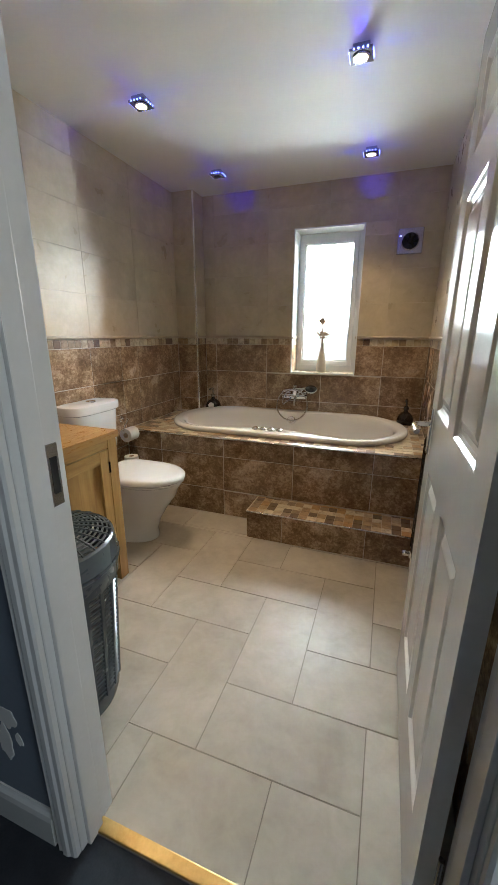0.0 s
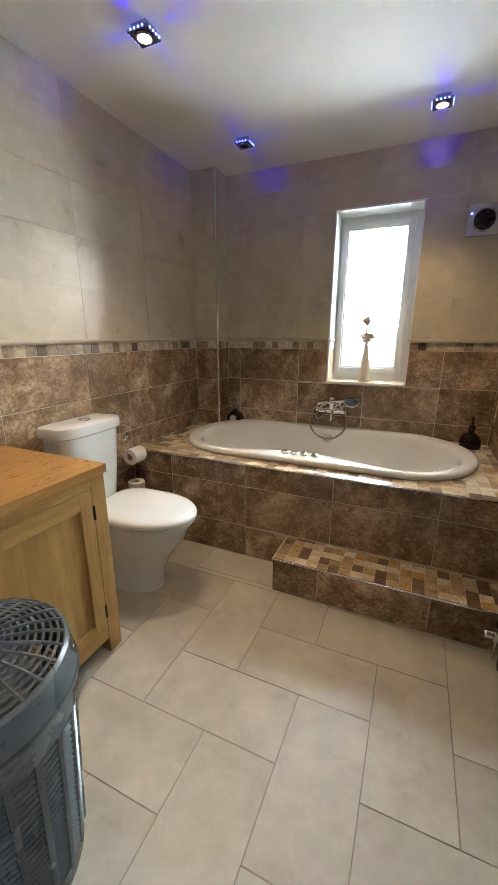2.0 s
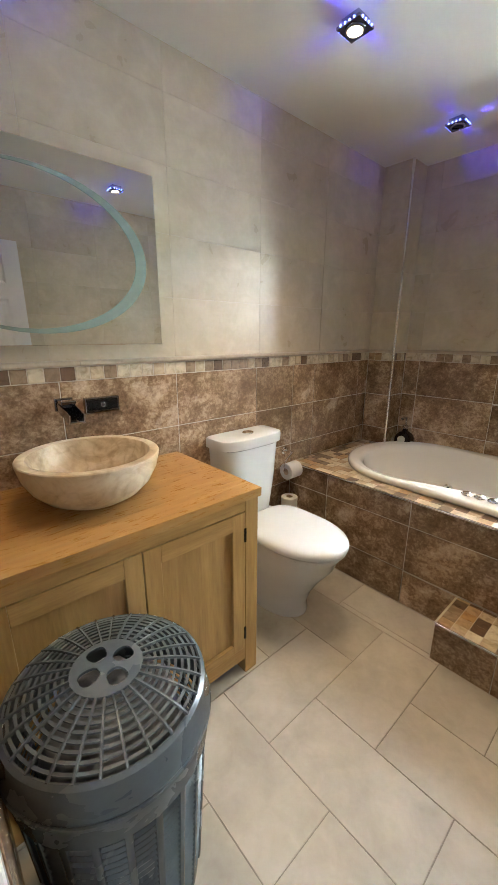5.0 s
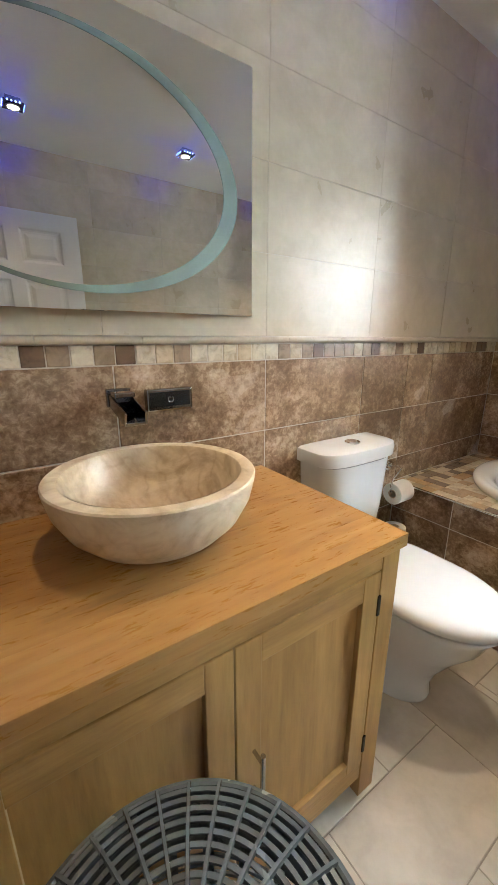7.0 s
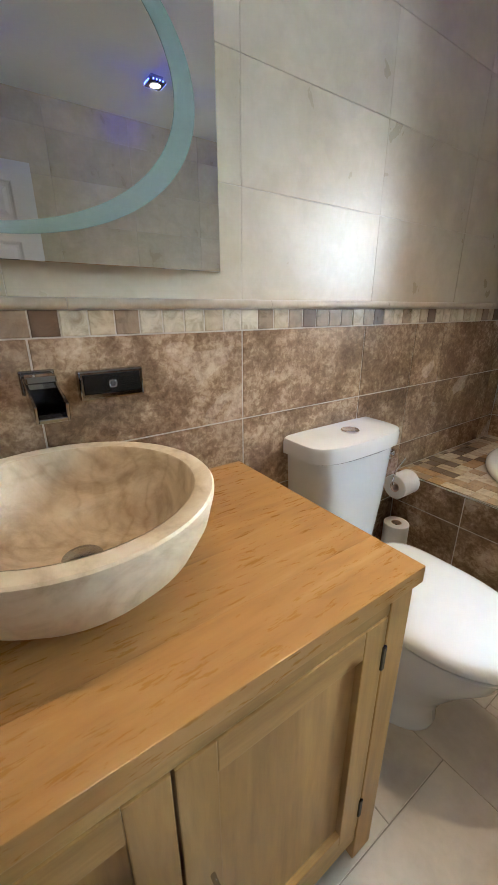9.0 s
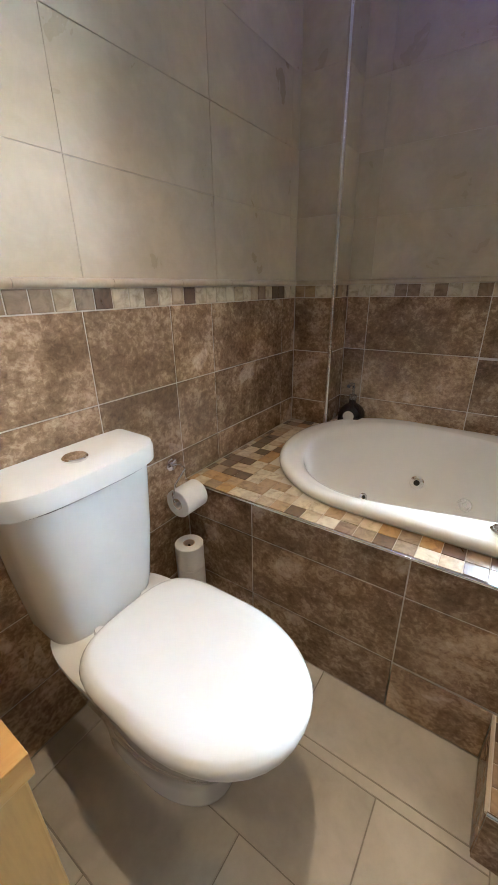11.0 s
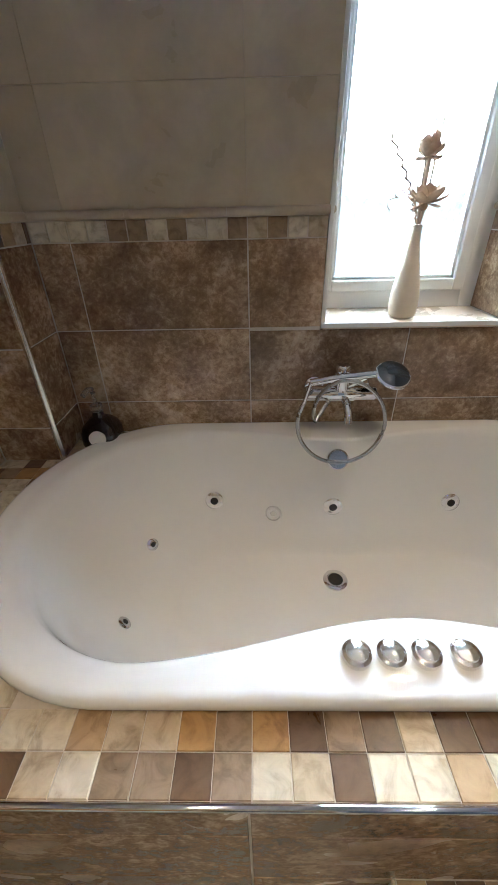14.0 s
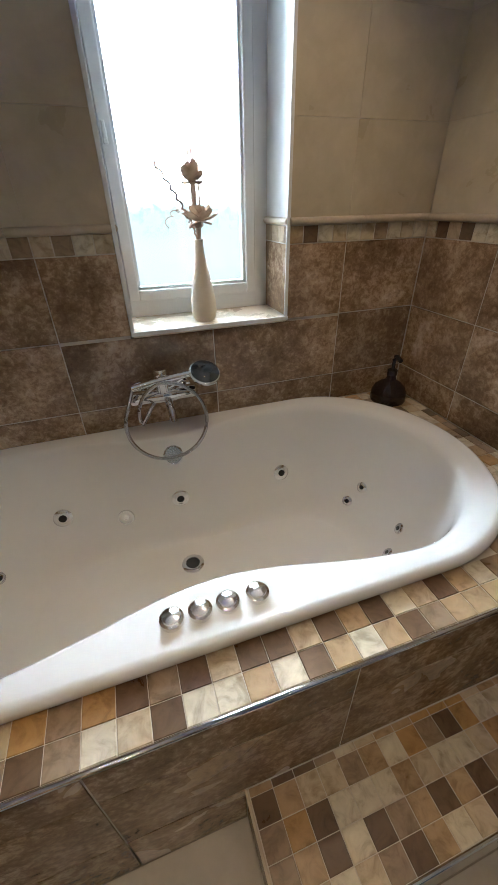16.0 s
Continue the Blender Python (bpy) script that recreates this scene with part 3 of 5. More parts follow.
handle = part("window_handle", solid((s0 + 0.006, s0 + 0.020, 3.475, 3.485, 1.46, 1.50), (s0 + 0.008, s0 + 0.018, 3.466, 3.476, 1.472, 1.515), bevel=0.003), UPVC, window, "white lever handle")
sill = setting("window_sill", solid((WX0, WX1, FW - 0.004, 3.505, WZ0 - 0.018, WZ0), bevel=0.002), SILL, "beige stone window sill with a white front edge", "window sill")
# white paint in place of wall tile puts the window's brightness into the colour
reveal = setting("window_reveal", solid((WX0 - 0.006, WX0, FW, 3.50, WZ0, WZ1), (WX1, WX1 + 0.006, FW, 3.50, WZ0, WZ1), (WX0, WX1, FW, 3.50, WZ1, WZ1 + 0.006)), PAINT, "window reveal whitened as if daylit, with tiles below the dado line", "window reveal")
for x in (WX0, WX1):
    part("edge_trim", solid((x - 0.006, x + 0.006, FW - 0.003, FW + 0.004, WZ0 - 0.006, WZ1 + 0.006), bevel=0.001, segs=1), UPVC, reveal, "white edge trim")
part("edge_trim", solid((WX0, WX1, FW - 0.003, FW + 0.004, WZ1 - 0.006, WZ1 + 0.006), bevel=0.001, segs=1), UPVC, reveal, "white edge trim")
part("front_trim", solid((WX0 - 0.006, WX1 + 0.006, FW - 0.009, FW - 0.003, WZ0 - 0.012, WZ0 + 0.002), bevel=0.001, segs=1), UPVC, sill, "white edge strip")
backdrop = setting("backdrop", solid((-5.0, 4.0, 4.32, 4.34, -1.0, 6.0)), OUTDOORS, "hazy bright sky above a pale line of trees", "backdrop")

# ---- bath ----
BC = Vector((-0.733, 2.855, 0))


def sgn_pow(v, p):
    return math.copysign(abs(v) ** p, v)


def long_oval(a, hx, hy, end):
    """Straight sides closed by half-oval ends, by an angle a round the centre."""
    a = (a + math.pi) % (2 * math.pi) - math.pi
    q = abs(a) if abs(a) <= math.pi / 2 else math.pi - abs(a)
    turn, k = radians(52), 1 if abs(a) <= math.pi / 2 else -1
    if q < turn:
        f = q / turn * math.pi / 2
        x, y = hx - end + end * math.cos(f), hy * math.sin(f)
    else:
        x, y = (hx - end) * (math.pi / 2 - q) / (math.pi / 2 - turn), hy
    return k * x, math.copysign(y, a)


def bath_outer(a, grow, z):
    x, y = long_oval(a, 0.924 + grow, 0.448 + grow, 0.400)
    return (BC.x + x, BC.y + y, z)


def bath_end(x):
    return 1 - math.exp(-((x + 0.73) / 0.46) ** 4)


def bath_inner(a):
    x, y = long_oval(a, 0.872, 1.0, 0.385)
    x += BC.x
    front = 2.440 + 0.096 * math.exp(-((x + 0.74) / 0.33) ** 2)
    back = 3.262 - 0.082 * math.exp(-((x + 0.75) / 0.30) ** 2)
    y = BC.y + y * ((back - BC.y) if y > 0 else (BC.y - front))
    return Vector((x, y, 0.622 - 0.006 * bath_end(x)))


def bath_floor(a):
    x, y = long_oval(a, 0.56, 0.175, 0.26)
    return Vector((BC.x + 0.03 + x, BC.y + 0.045 + y, 0.185))


def bath_skin(a, t):
    """A point of the tub's inside, t from the rim's inner edge (0) to the floor's edge (1)."""
    p, q = bath_inner(a), bath_floor(a)
    inward = Vector((q.x - p.x, q.y - p.y, 0)).normalized()
    lip = min(t / 0.08, 1.0) * radians(62)
    size = 0.016 + 0.034 * bath_end(p.x)
    f = max(0.0, (t - 0.08) / 0.92)
    r = (p + inward * size * math.sin(lip)).lerp(q, 0.45 * f + 0.55 * (1 - math.cos(f * math.pi / 2)))
    drop = size * (1 - math.cos(lip))
    r.z = p.z - drop + (q.z - p.z + drop) * math.sin(f * math.pi / 2)
    return r


SKIN = [0.0, 0.016, 0.032, 0.048, 0.064, 0.08] + [0.08 + 0.92 * k / 18 for k in range(1, 19)]


def make_bath():
    n = 120
    th = [2 * math.pi * i / n for i in range(n)]
    bath = thing("bath", (BC.x, BC.y, PLAT_Z - 0.002), "white oval whirlpool bath set into a tiled surround", "bath")
    rings = []
    for grow, z in ((-0.012, PLAT_Z - 0.002), (-0.002, PLAT_Z + 0.004), (0.002, PLAT_Z + 0.016), (0.0, PLAT_Z + 0.027), (-0.007, PLAT_Z + 0.034), (-0.017, PLAT_Z + 0.037)):
        rings.append([Vector(bath_outer(a, grow, z)) for a in th])
    rings.append([rings[-1][i].lerp(bath_inner(a), 0.6) for i, a in enumerate(th)])
    for t in SKIN:
        rings.append([bath_skin(a, t) for a in th])
    bm = loft(rings, False, False)
    centre = bm.verts.new((BC.x + 0.03, BC.y + 0.045, 0.178))
    bm.verts.ensure_lookup_table()
    last = bm.verts[-1 - n:-1]
    for i in range(n):
        bm.faces.new((last[i], last[(i + 1) % n], centre))
    part("tub", bm, ACRYLIC, bath, "", True)
    return bath


def bath_spot(a, z):
    """The place and the inward normal of the tub's side at angle a and height z."""
    t = min((k / 200 for k in range(15, 200)), key=lambda k: abs(bath_skin(a, k).z - z))
    p = bath_skin(a, t)
    along = bath_skin(a + 0.02, t) - bath_skin(a - 0.02, t)
    down = bath_skin(a, t + 0.02) - bath_skin(a, t - 0.02)
    nrm = along.cross(down).normalized()
    return p, nrm if nrm.z > 0 else -nrm


def disc_at(p, normal, profile, segs=20):
    m = Matrix.Translation(p) @ Vector(normal).to_track_quat("Z", "Y").to_matrix().to_4x4()
    bm = lathe((0, 0, 0), profile, segs)
    bmesh.ops.transform(bm, matrix=m, verts=bm.verts)
    return bm


bath = make_bath()
RING = [(0.001, 0.004), (0.012, 0.004), (0.014, 0.009), (0.026, 0.008), (0.033, 0.004), (0.034, -0.006)]
for ang, z, k in ((130.2, 0.356, 1), (111.0, 0.318, 0.85), (91.5, 0.363, 1), (51.5, 0.341, 1)):
    p, nrm = bath_spot(radians(ang), z)
    jet = part("jet", disc_at(p, nrm, [(r * k, h) for r, h in RING], 28), SATIN if k == 1 else ACRYLIC, bath, "chrome whirlpool jet", True)
    if k == 1:
        part("jet_eye", disc_at(p + nrm * 0.004, nrm, [(0.013, 0.0), (0.013, 0.004), (0.008, 0.0055)], 16), HOLE_SHADE, jet)
    else:
        part("jet_ring", disc_at(p, nrm, [(0.023, 0.006), (0.024, 0.009), (0.028, 0.009), (0.030, 0.003)], 28), CHROME, jet, "", True)
for ang, z in ((159.5, 0.280), (-166, 0.263), (17.2, 0.252), (14.5, 0.318), (-12, 0.306), (-20.5, 0.253)):
    p, nrm = bath_spot(radians(ang), z)
    jet = part("jet", disc_at(p, nrm, [(r * 0.62, h * 0.8) for r, h in RING]), CHROME, bath, "small chrome whirlpool jet", True)
    part("jet_eye", disc_at(p + nrm * 0.003, nrm, [(0.008, 0.0), (0.008, 0.0035), (0.004, 0.0045)], 12), HOLE_SHADE, jet)
p, nrm = bath_spot(radians(91), 0.552)
part("overflow", disc_at(p, Vector((0, -1, 0.45)).normalized(), [(0.001, 0.026), (0.030, 0.026), (0.035, 0.021), (0.036, -0.01)], 28), SATIN, bath, "chrome overflow cover", True)
drain = part("drain", disc_at((-0.742, 2.972, 0.181), (0, 0, 1), [(0.012, 0.004), (0.024, 0.0055), (0.036, 0.006), (0.041, 0.003), (0.042, -0.004)], 28), CHROME, bath, "chrome waste", True)
part("drain_hole", disc_at((-0.742, 2.972, 0.181), (0, 0, 1), [(0.025, 0.0), (0.025, 0.006), (0.012, 0.0065)], 20), HOLE_SHADE, drain)
for x in (-0.842, -0.785, -0.728, -0.664):
    knob = part("control_knob", disc_at((x, 2.476, 0.624), (0, 0, 1), [(0.024, -0.003), (0.025, 0.004), (0.024, 0.009), (0.019, 0.012), (0.018, 0.016), (0.010, 0.019), (0.001, 0.020)], 28), SATIN, bath, "chrome control knob", True)

# ---- bath mixer with hand shower on the wall ----
FX, FY, FZ = -0.735, 3.235, 0.755
mixer = thing("bath_mixer", (FX, FW, FZ), "chrome wall-mounted bath mixer with a coiled shower hose", "bath tap")
part("body", lathe((FX, FY, FZ), [(0.001, -0.112), (0.021, -0.111), (0.024, -0.106), (0.024, -0.045), (0.027, -0.04), (0.027, 0.04), (0.024, 0.045), (0.024, 0.106), (0.021, 0.111), (0.001, 0.112)], 24, "x"), CHROME, mixer, "", True)
for dx in (-0.075, 0.075):
    part("wall_union", lathe((FX + dx, FW, FZ), [(0.034, 0.0), (0.033, -0.006), (0.026, -0.012), (0.014, -0.014), (0.013, -0.06)], 24, "y"), CHROME, mixer, "", True)
part("lever", lathe((FX, FY - 0.006, FZ), [(0.020, 0.012), (0.022, 0.02), (0.022, 0.060), (0.0235, 0.062), (0.0235, 0.090), (0.019, 0.096), (0.001, 0.097)], 28), CHROME, mixer, "", True)
part("spout", tube([(FX + 0.01, FY - 0.01, FZ - 0.01), (FX + 0.012, FY - 0.045, FZ - 0.016), (FX + 0.014, FY - 0.075, FZ - 0.035), (FX + 0.015, FY - 0.085, FZ - 0.065)], 0.013, 14), CHROME, mixer, "", True)
part("cradle", tube([(FX + 0.02, FY, FZ + 0.02), (FX + 0.05, FY - 0.012, FZ + 0.045), (FX + 0.07, FY - 0.016, FZ + 0.06)], 0.009, 10), CHROME, mixer, "", True)
shower = part("hand_shower", tube([(FX - 0.10, FY - 0.02, FZ + 0.045), (FX - 0.03, FY - 0.022, FZ + 0.058), (FX + 0.05, FY - 0.024, FZ + 0.068), (FX + 0.10, FY - 0.026, FZ + 0.074)], 0.0115, 12), CHROME, mixer, "chrome hand shower", True)
part("shower_head", disc_at((FX + 0.145, FY - 0.030, FZ + 0.070), (0.10, -0.50, 0.86), [(0.02, -0.018), (0.045, -0.008), (0.052, 0.0), (0.051, 0.006), (0.046, 0.009), (0.001, 0.010)], 28), BLACK, shower, "round black shower head", True)
part("shower_rim", disc_at((FX + 0.145, FY - 0.030, FZ + 0.070), (0.10, -0.50, 0.86), [(0.050, -0.004), (0.0545, -0.001), (0.0545, 0.004), (0.050, 0.0075)], 32), CHROME, shower, "chrome rim", True)
hose = [(FX - 0.098, FY - 0.020, FZ + 0.044)]
for k in range(57):
    a = radians(150 + 6.9 * k)
    big = 1.0 if k < 44 else 1.0 - 0.40 * ((k - 44) / 12)
    hose.append((FX - 0.006 + 0.135 * big * math.cos(a), FY - 0.058 - 0.045 * (0.5 - 0.5 * math.sin(a)), FZ - 0.066 + 0.132 * big * math.sin(a)))
hose.append((FX - 0.03, FY, FZ - 0.02))
part("hose", tube(hose, 0.0065, 8), STEEL, mixer, "flexible metal shower hose", True)

# ---- bottles on the surround ----


def squircle(at, half, z, n=36, p=0.62):
    return [(at[0] + half * sgn_pow(math.cos(2 * math.pi * k / n), p), at[1] + half * sgn_pow(math.sin(2 * math.pi * k / n), p), at[2] + z) for k in range(n)]


def soap_bottle(at, glass, top, label):
    b = thing("soap_dispenser", at, label, "bottle")
    part("bottle", loft([squircle(at, h, z) for h, z in ((0.050, 0.0), (0.059, 0.004), (0.063, 0.016), (0.061, 0.052), (0.052, 0.074), (0.034, 0.092), (0.018, 0.101), (0.014, 0.122))]), glass, b, "", True)
    part("collar", lathe(at, [(0.019, 0.120), (0.020, 0.122), (0.020, 0.142), (0.012, 0.147), (0.007, 0.149), (0.007, 0.186)], 20), top, b, "", True)
    part("pump", tube([Vector(at) + Vector(p) for p in ((0, 0, 0.184), (0.0, -0.004, 0.197), (-0.005, -0.022, 0.203), (-0.010, -0.048, 0.196))], 0.009, 10), top, b, "", True)
    return b


left_bottle = soap_bottle((-1.528, 3.232, PLAT_Z), AMBER, CLEAR, "dark soap dispenser with a clear pump beside the bath")
part("label_patch", disc_at((-1.522, 3.170, PLAT_Z + 0.048), (0.10, -1, 0.06), [(0.027, -0.003), (0.027, 0.002), (0.001, 0.003)], 24), PAINT, left_bottle, "round white label")
soap_bottle((0.180, 3.195, PLAT_Z), AMBER, BLACK, "dark amber soap dispenser standing on the bath surround")

# ---- vase on the sill ----
VX, VY = -0.540, 3.365
vase = thing("vase", (VX, VY, WZ0), "slim cream ceramic vase standing on the window sill", "vase")
part("body", lathe((VX, VY, WZ0), [(0.001, 0.0), (0.032, 0.001), (0.040, 0.010), (0.044, 0.035), (0.042, 0.07), (0.034, 0.12), (0.023, 0.17), (0.016, 0.21), (0.0135, 0.24), (0.015, 0.255), (0.012, 0.256), (0.010, 0.235)], 32), VASE, vase, "", True)
flowers = thing("dried_flowers", (VX, VY, WZ0 + 0.22), "brown dried flower heads and curled twigs in the vase", "dried flowers")


def petal(bm, root, out, up, length, width, cup):
    """One curved, cupped petal with thickness."""
    side = out.cross(up).normalized()
    front, back = [], []
    for i in range(5):
        f = i / 4
        w = width * math.sin(math.pi * (0.12 + 0.80 * f)) ** 0.8
        spine = root + out * length * math.sin(f * 1.3) / math.sin(1.3) + up * length * cup * f * f
        for j in (-1, 0, 1):
            p = spine + side * w * j + up * abs(j) * w * 0.35
            front.append(bm.verts.new(p + up * 0.0006))
            back.append(bm.verts.new(p - up * 0.0006))
    for i in range(4):
        for j in range(2):
            k = i * 3 + j
            bm.faces.new((front[k], front[k + 1], front[k + 4], front[k + 3]))
            bm.faces.new((back[k + 3], back[k + 4], back[k + 1], back[k]))
    rim = [0, 1, 2, 5, 8, 11, 14, 13, 12, 9, 6, 3]
    for p, q in zip(rim, rim[1:] + rim[:1]):
        bm.faces.new((front[p], back[p], back[q], front[q]))


def flower(at, size, layers, seed):
    """Layers of (petals, angle above level, length, width, cup)."""
    rnd = random.Random(seed)
    bm = bmesh.new()
    for count, rise, length, width, cup in layers:
        for k in range(count):
            a = 2 * math.pi * (k + rnd.uniform(-0.22, 0.22)) / count + rise
            e = radians(rise + rnd.uniform(-9, 9))
            out = Vector((math.cos(a) * math.cos(e), math.sin(a) * math.cos(e), math.sin(e)))
            up = Vector((-math.cos(a) * math.sin(e), -math.sin(a) * math.sin(e), math.cos(e)))
            petal(bm, Vector(at) + out * size * 0.10, out, up, size * length * rnd.uniform(0.85, 1.1), size * width, cup)
    return bm


BUD = [(6, 84, 0.75, 0.26, 0.1), (8, 62, 0.9, 0.36, 0.35), (9, 34, 0.95, 0.40, 0.75), (9, 4, 0.90, 0.40, 0.75), (7, -30, 0.75, 0.36, 0.5)]
OPEN = [(6, 78, 0.60, 0.20, 0.2), (8, 52, 0.72, 0.30, 0.35), (9, 24, 0.95, 0.30, 0.40), (9, 2, 1.12, 0.26, 0.30), (6, -26, 0.7, 0.2, 0.1)]
for (dx, dy, dz), size, layers in (((-0.008, -0.012, 0.408), 0.040, BUD), ((0.006, -0.016, 0.305), 0.050, OPEN)):
    at = Vector((VX + dx, VY + dy, WZ0 + dz))
    part("flower_head", flower(at, size, layers, int(dz * 1000)), DRIED, flowers, "", True)
    part("stem", tube([(VX, VY, WZ0 + 0.235), (VX + dx * 0.6, VY + dy * 0.5, WZ0 + dz * 0.5 + 0.12), at], 0.0042, 8), DRIED, flowers)
for dx, dz in ((-0.014, 0.485), (-0.006, 0.495), (0.000, 0.478), (0.014, 0.490)):
    part("twig", tube([(VX, VY, WZ0 + 0.235), (VX + dx * 0.8, VY - 0.004, WZ0 + 0.36), (VX + dx, VY - 0.010, WZ0 + dz)], 0.0026, 6), DRIED, flowers)


def coil(a, b, c, turns, r, n):
    """A spiral round a bent line from a by b to c."""
    a, b, c = (Vector((VX, VY, WZ0)) + Vector(p) for p in (a, b, c))
    out = []
    for k in range(n + 1):
        f = k / n
        p = a * (1 - f) ** 2 + b * 2 * f * (1 - f) + c * f * f
        w = 2 * math.pi * turns * f
        out.append(p + Vector((math.cos(w), math.sin(w), 0.5 * math.sin(w))) * r * min(1.0, f * 3))
    return out


part("curled_twig", tube(coil((0, 0, 0.24), (-0.025, -0.01, 0.33), (-0.118, -0.02, 0.455), 9, 0.0045, 110), 0.0030, 6), DRIED, flowers)
part("curled_twig", tube(coil((0, 0, 0.24), (-0.045, -0.02, 0.40), (-0.105, -0.03, 0.290), 6, 0.0085, 110), 0.0014, 6), DRIED, flowers)

# ---- extractor fan ----
fan = thing("extractor_fan", (0.075, FW, 1.942), "square steel extractor fan with a round dark grille on the wall", "extractor fan")
part("face_plate", solid((-0.013, 0.163, FW - 0.016, FW + 0.001, 1.855, 2.030), bevel=0.005), STEEL, fan)
part("fan_ring", lathe((0.075, FW - 0.015, 1.942), [(0.062, 0.0), (0.063, -0.006), (0.056, -0.010), (0.052, -0.004)], 36, "y", caps=False), STEEL, fan, "", True)
part("fan_opening", lathe((0.075, FW - 0.015, 1.942), [(0.056, 0.0), (0.055, -0.003), (0.001, -0.0035)], 32, "y"), HOLE_SHADE, fan)
for k in range(7):
    bm = solid((0.010, 0.050, -0.006, -0.002, -0.009, 0.009), bevel=0.001, segs=1)
    bmesh.ops.transform(bm, matrix=pose(0.075, FW - 0.016, 1.942, 0, k * 360 / 7, 0) @ pose(0, 0, 0, 25, 0, 0), verts=bm.verts)
    part("blade", bm, BLACK, fan)
part("fan_hub", lathe((0.075, FW - 0.018, 1.942), [(0.018, 0.002), (0.018, -0.008), (0.012, -0.011), (0.001, -0.012)], 20, "y"), BLACK, fan, "", True)
part("fan_light", solid((0.000, 0.012, FW - 0.019, FW - 0.015, 1.975, 1.985)), LED, fan, "small blue indicator")

# ---- downlights ----


def downlight(x, y, on):
    ob = thing("downlight", (x, y, CEIL), "square glass-edged downlight with blue edge lights" + (", lit warm white" if on else ", its bulb unlit"), "ceiling light", "bathroom downlights")
    z = CEIL
    part("plate", solid((x - 0.046, x + 0.046, y - 0.046, y + 0.046, z - 0.030, z - 0.021), bevel=0.002), DARK_CHROME, ob)
    part("spacer", solid((x - 0.034, x + 0.034, y - 0.034, y + 0.034, z - 0.021, z + 0.001)), STEEL, ob)
    part("bezel", lathe((x, y, z - 0.030), [(0.036, 0.001), (0.035, -0.004), (0.027, -0.005), (0.026, 0.0)], 28, caps=False), STEEL, ob, "", True)
    part("bulb", lathe((x, y, z - 0.030), [(0.026, 0.002), (0.026, -0.0005), (0.012, -0.0012), (0.001, -0.0014)], 24), BULB if on else BLACK, ob, "glowing lens" if on else "dark unlit lens")
    for k in range(4):
        for s in (-0.027, -0.009, 0.009, 0.027):
            a = Vector((s, 0.0465, 0))
            r = Matrix.Rotation(radians(90 * k), 3, "Z") @ a
            part("led", lathe((x + r.x, y + r.y, z - 0.0255), [(0.001, -0.004), (0.004, -0.0015), (0.004, 0.0015), (0.001, 0.004)], 8), LED, ob)


for sx, sy, on in SPOTS:
    downlight(sx, sy, on)

# ---- vanity cabinet ----
VF, V0, V1, VT = -1.237, 0.535, 1.472, 0.822     # front, ends, top
vanity = thing("vanity_cabinet", ((LW + VF) / 2, (V0 + V1) / 2, 0), "honey-coloured oak vanity cabinet with two panelled doors", "cabinet")
top = part("top", solid((LW + 0.010, VF + 0.006, V0, V1, VT - 0.034, VT - 0.004)), OAK_Y, vanity, "oiled oak top of joined boards")
edges = [LW + 0.004, LW + 0.118, LW + 0.246, LW + 0.352, LW + 0.478, VF + 0.012]
for x0, x1 in zip(edges, edges[1:]):
    bm = solid((x0, x1, V0 - 0.006, V1 + 0.006, VT - 0.0335, VT), bevel=0.0012 if x1 == edges[-1] else 0)
    part("board", bm, OAK_TOP, top)
for y0, y1 in ((V0, V0 + 0.062), (V1 - 0.062, V1)):
    for x0, x1 in ((VF - 0.062, VF), (LW + 0.01, LW + 0.072)):
        part("leg", solid((x0, x1, y0, y1, 0.0, VT - 0.034), bevel=0.003), OAK_Z, vanity)
for y0, y1 in ((V0 + 0.012, V0 + 0.030), (V1 - 0.030, V1 - 0.012)):
    part("side_panel", solid((LW + 0.072, VF - 0.062, y0, y1, 0.085, VT - 0.034)), OAK_Z, vanity)
part("top_rail", solid((VF - 0.030, VF - 0.002, V0 + 0.062, V1 - 0.062, 0.742, VT - 0.034), bevel=0.002), OAK_Y, vanity)
part("bottom_rail", solid((VF - 0.030, VF - 0.004, V0 + 0.062, V1 - 0.062, 0.070, 0.128), bevel=0.002), OAK_Y, vanity)
part("back_panel", solid((LW + 0.012, LW + 0.024, V0 + 0.062, V1 - 0.062, 0.085, VT - 0.034)), OAK_Z, vanity)
part("base_panel", solid((LW + 0.024, VF - 0.03, V0 + 0.03, V1 - 0.03, 0.085, 0.10)), OAK_Y, vanity)
mid = 1.005
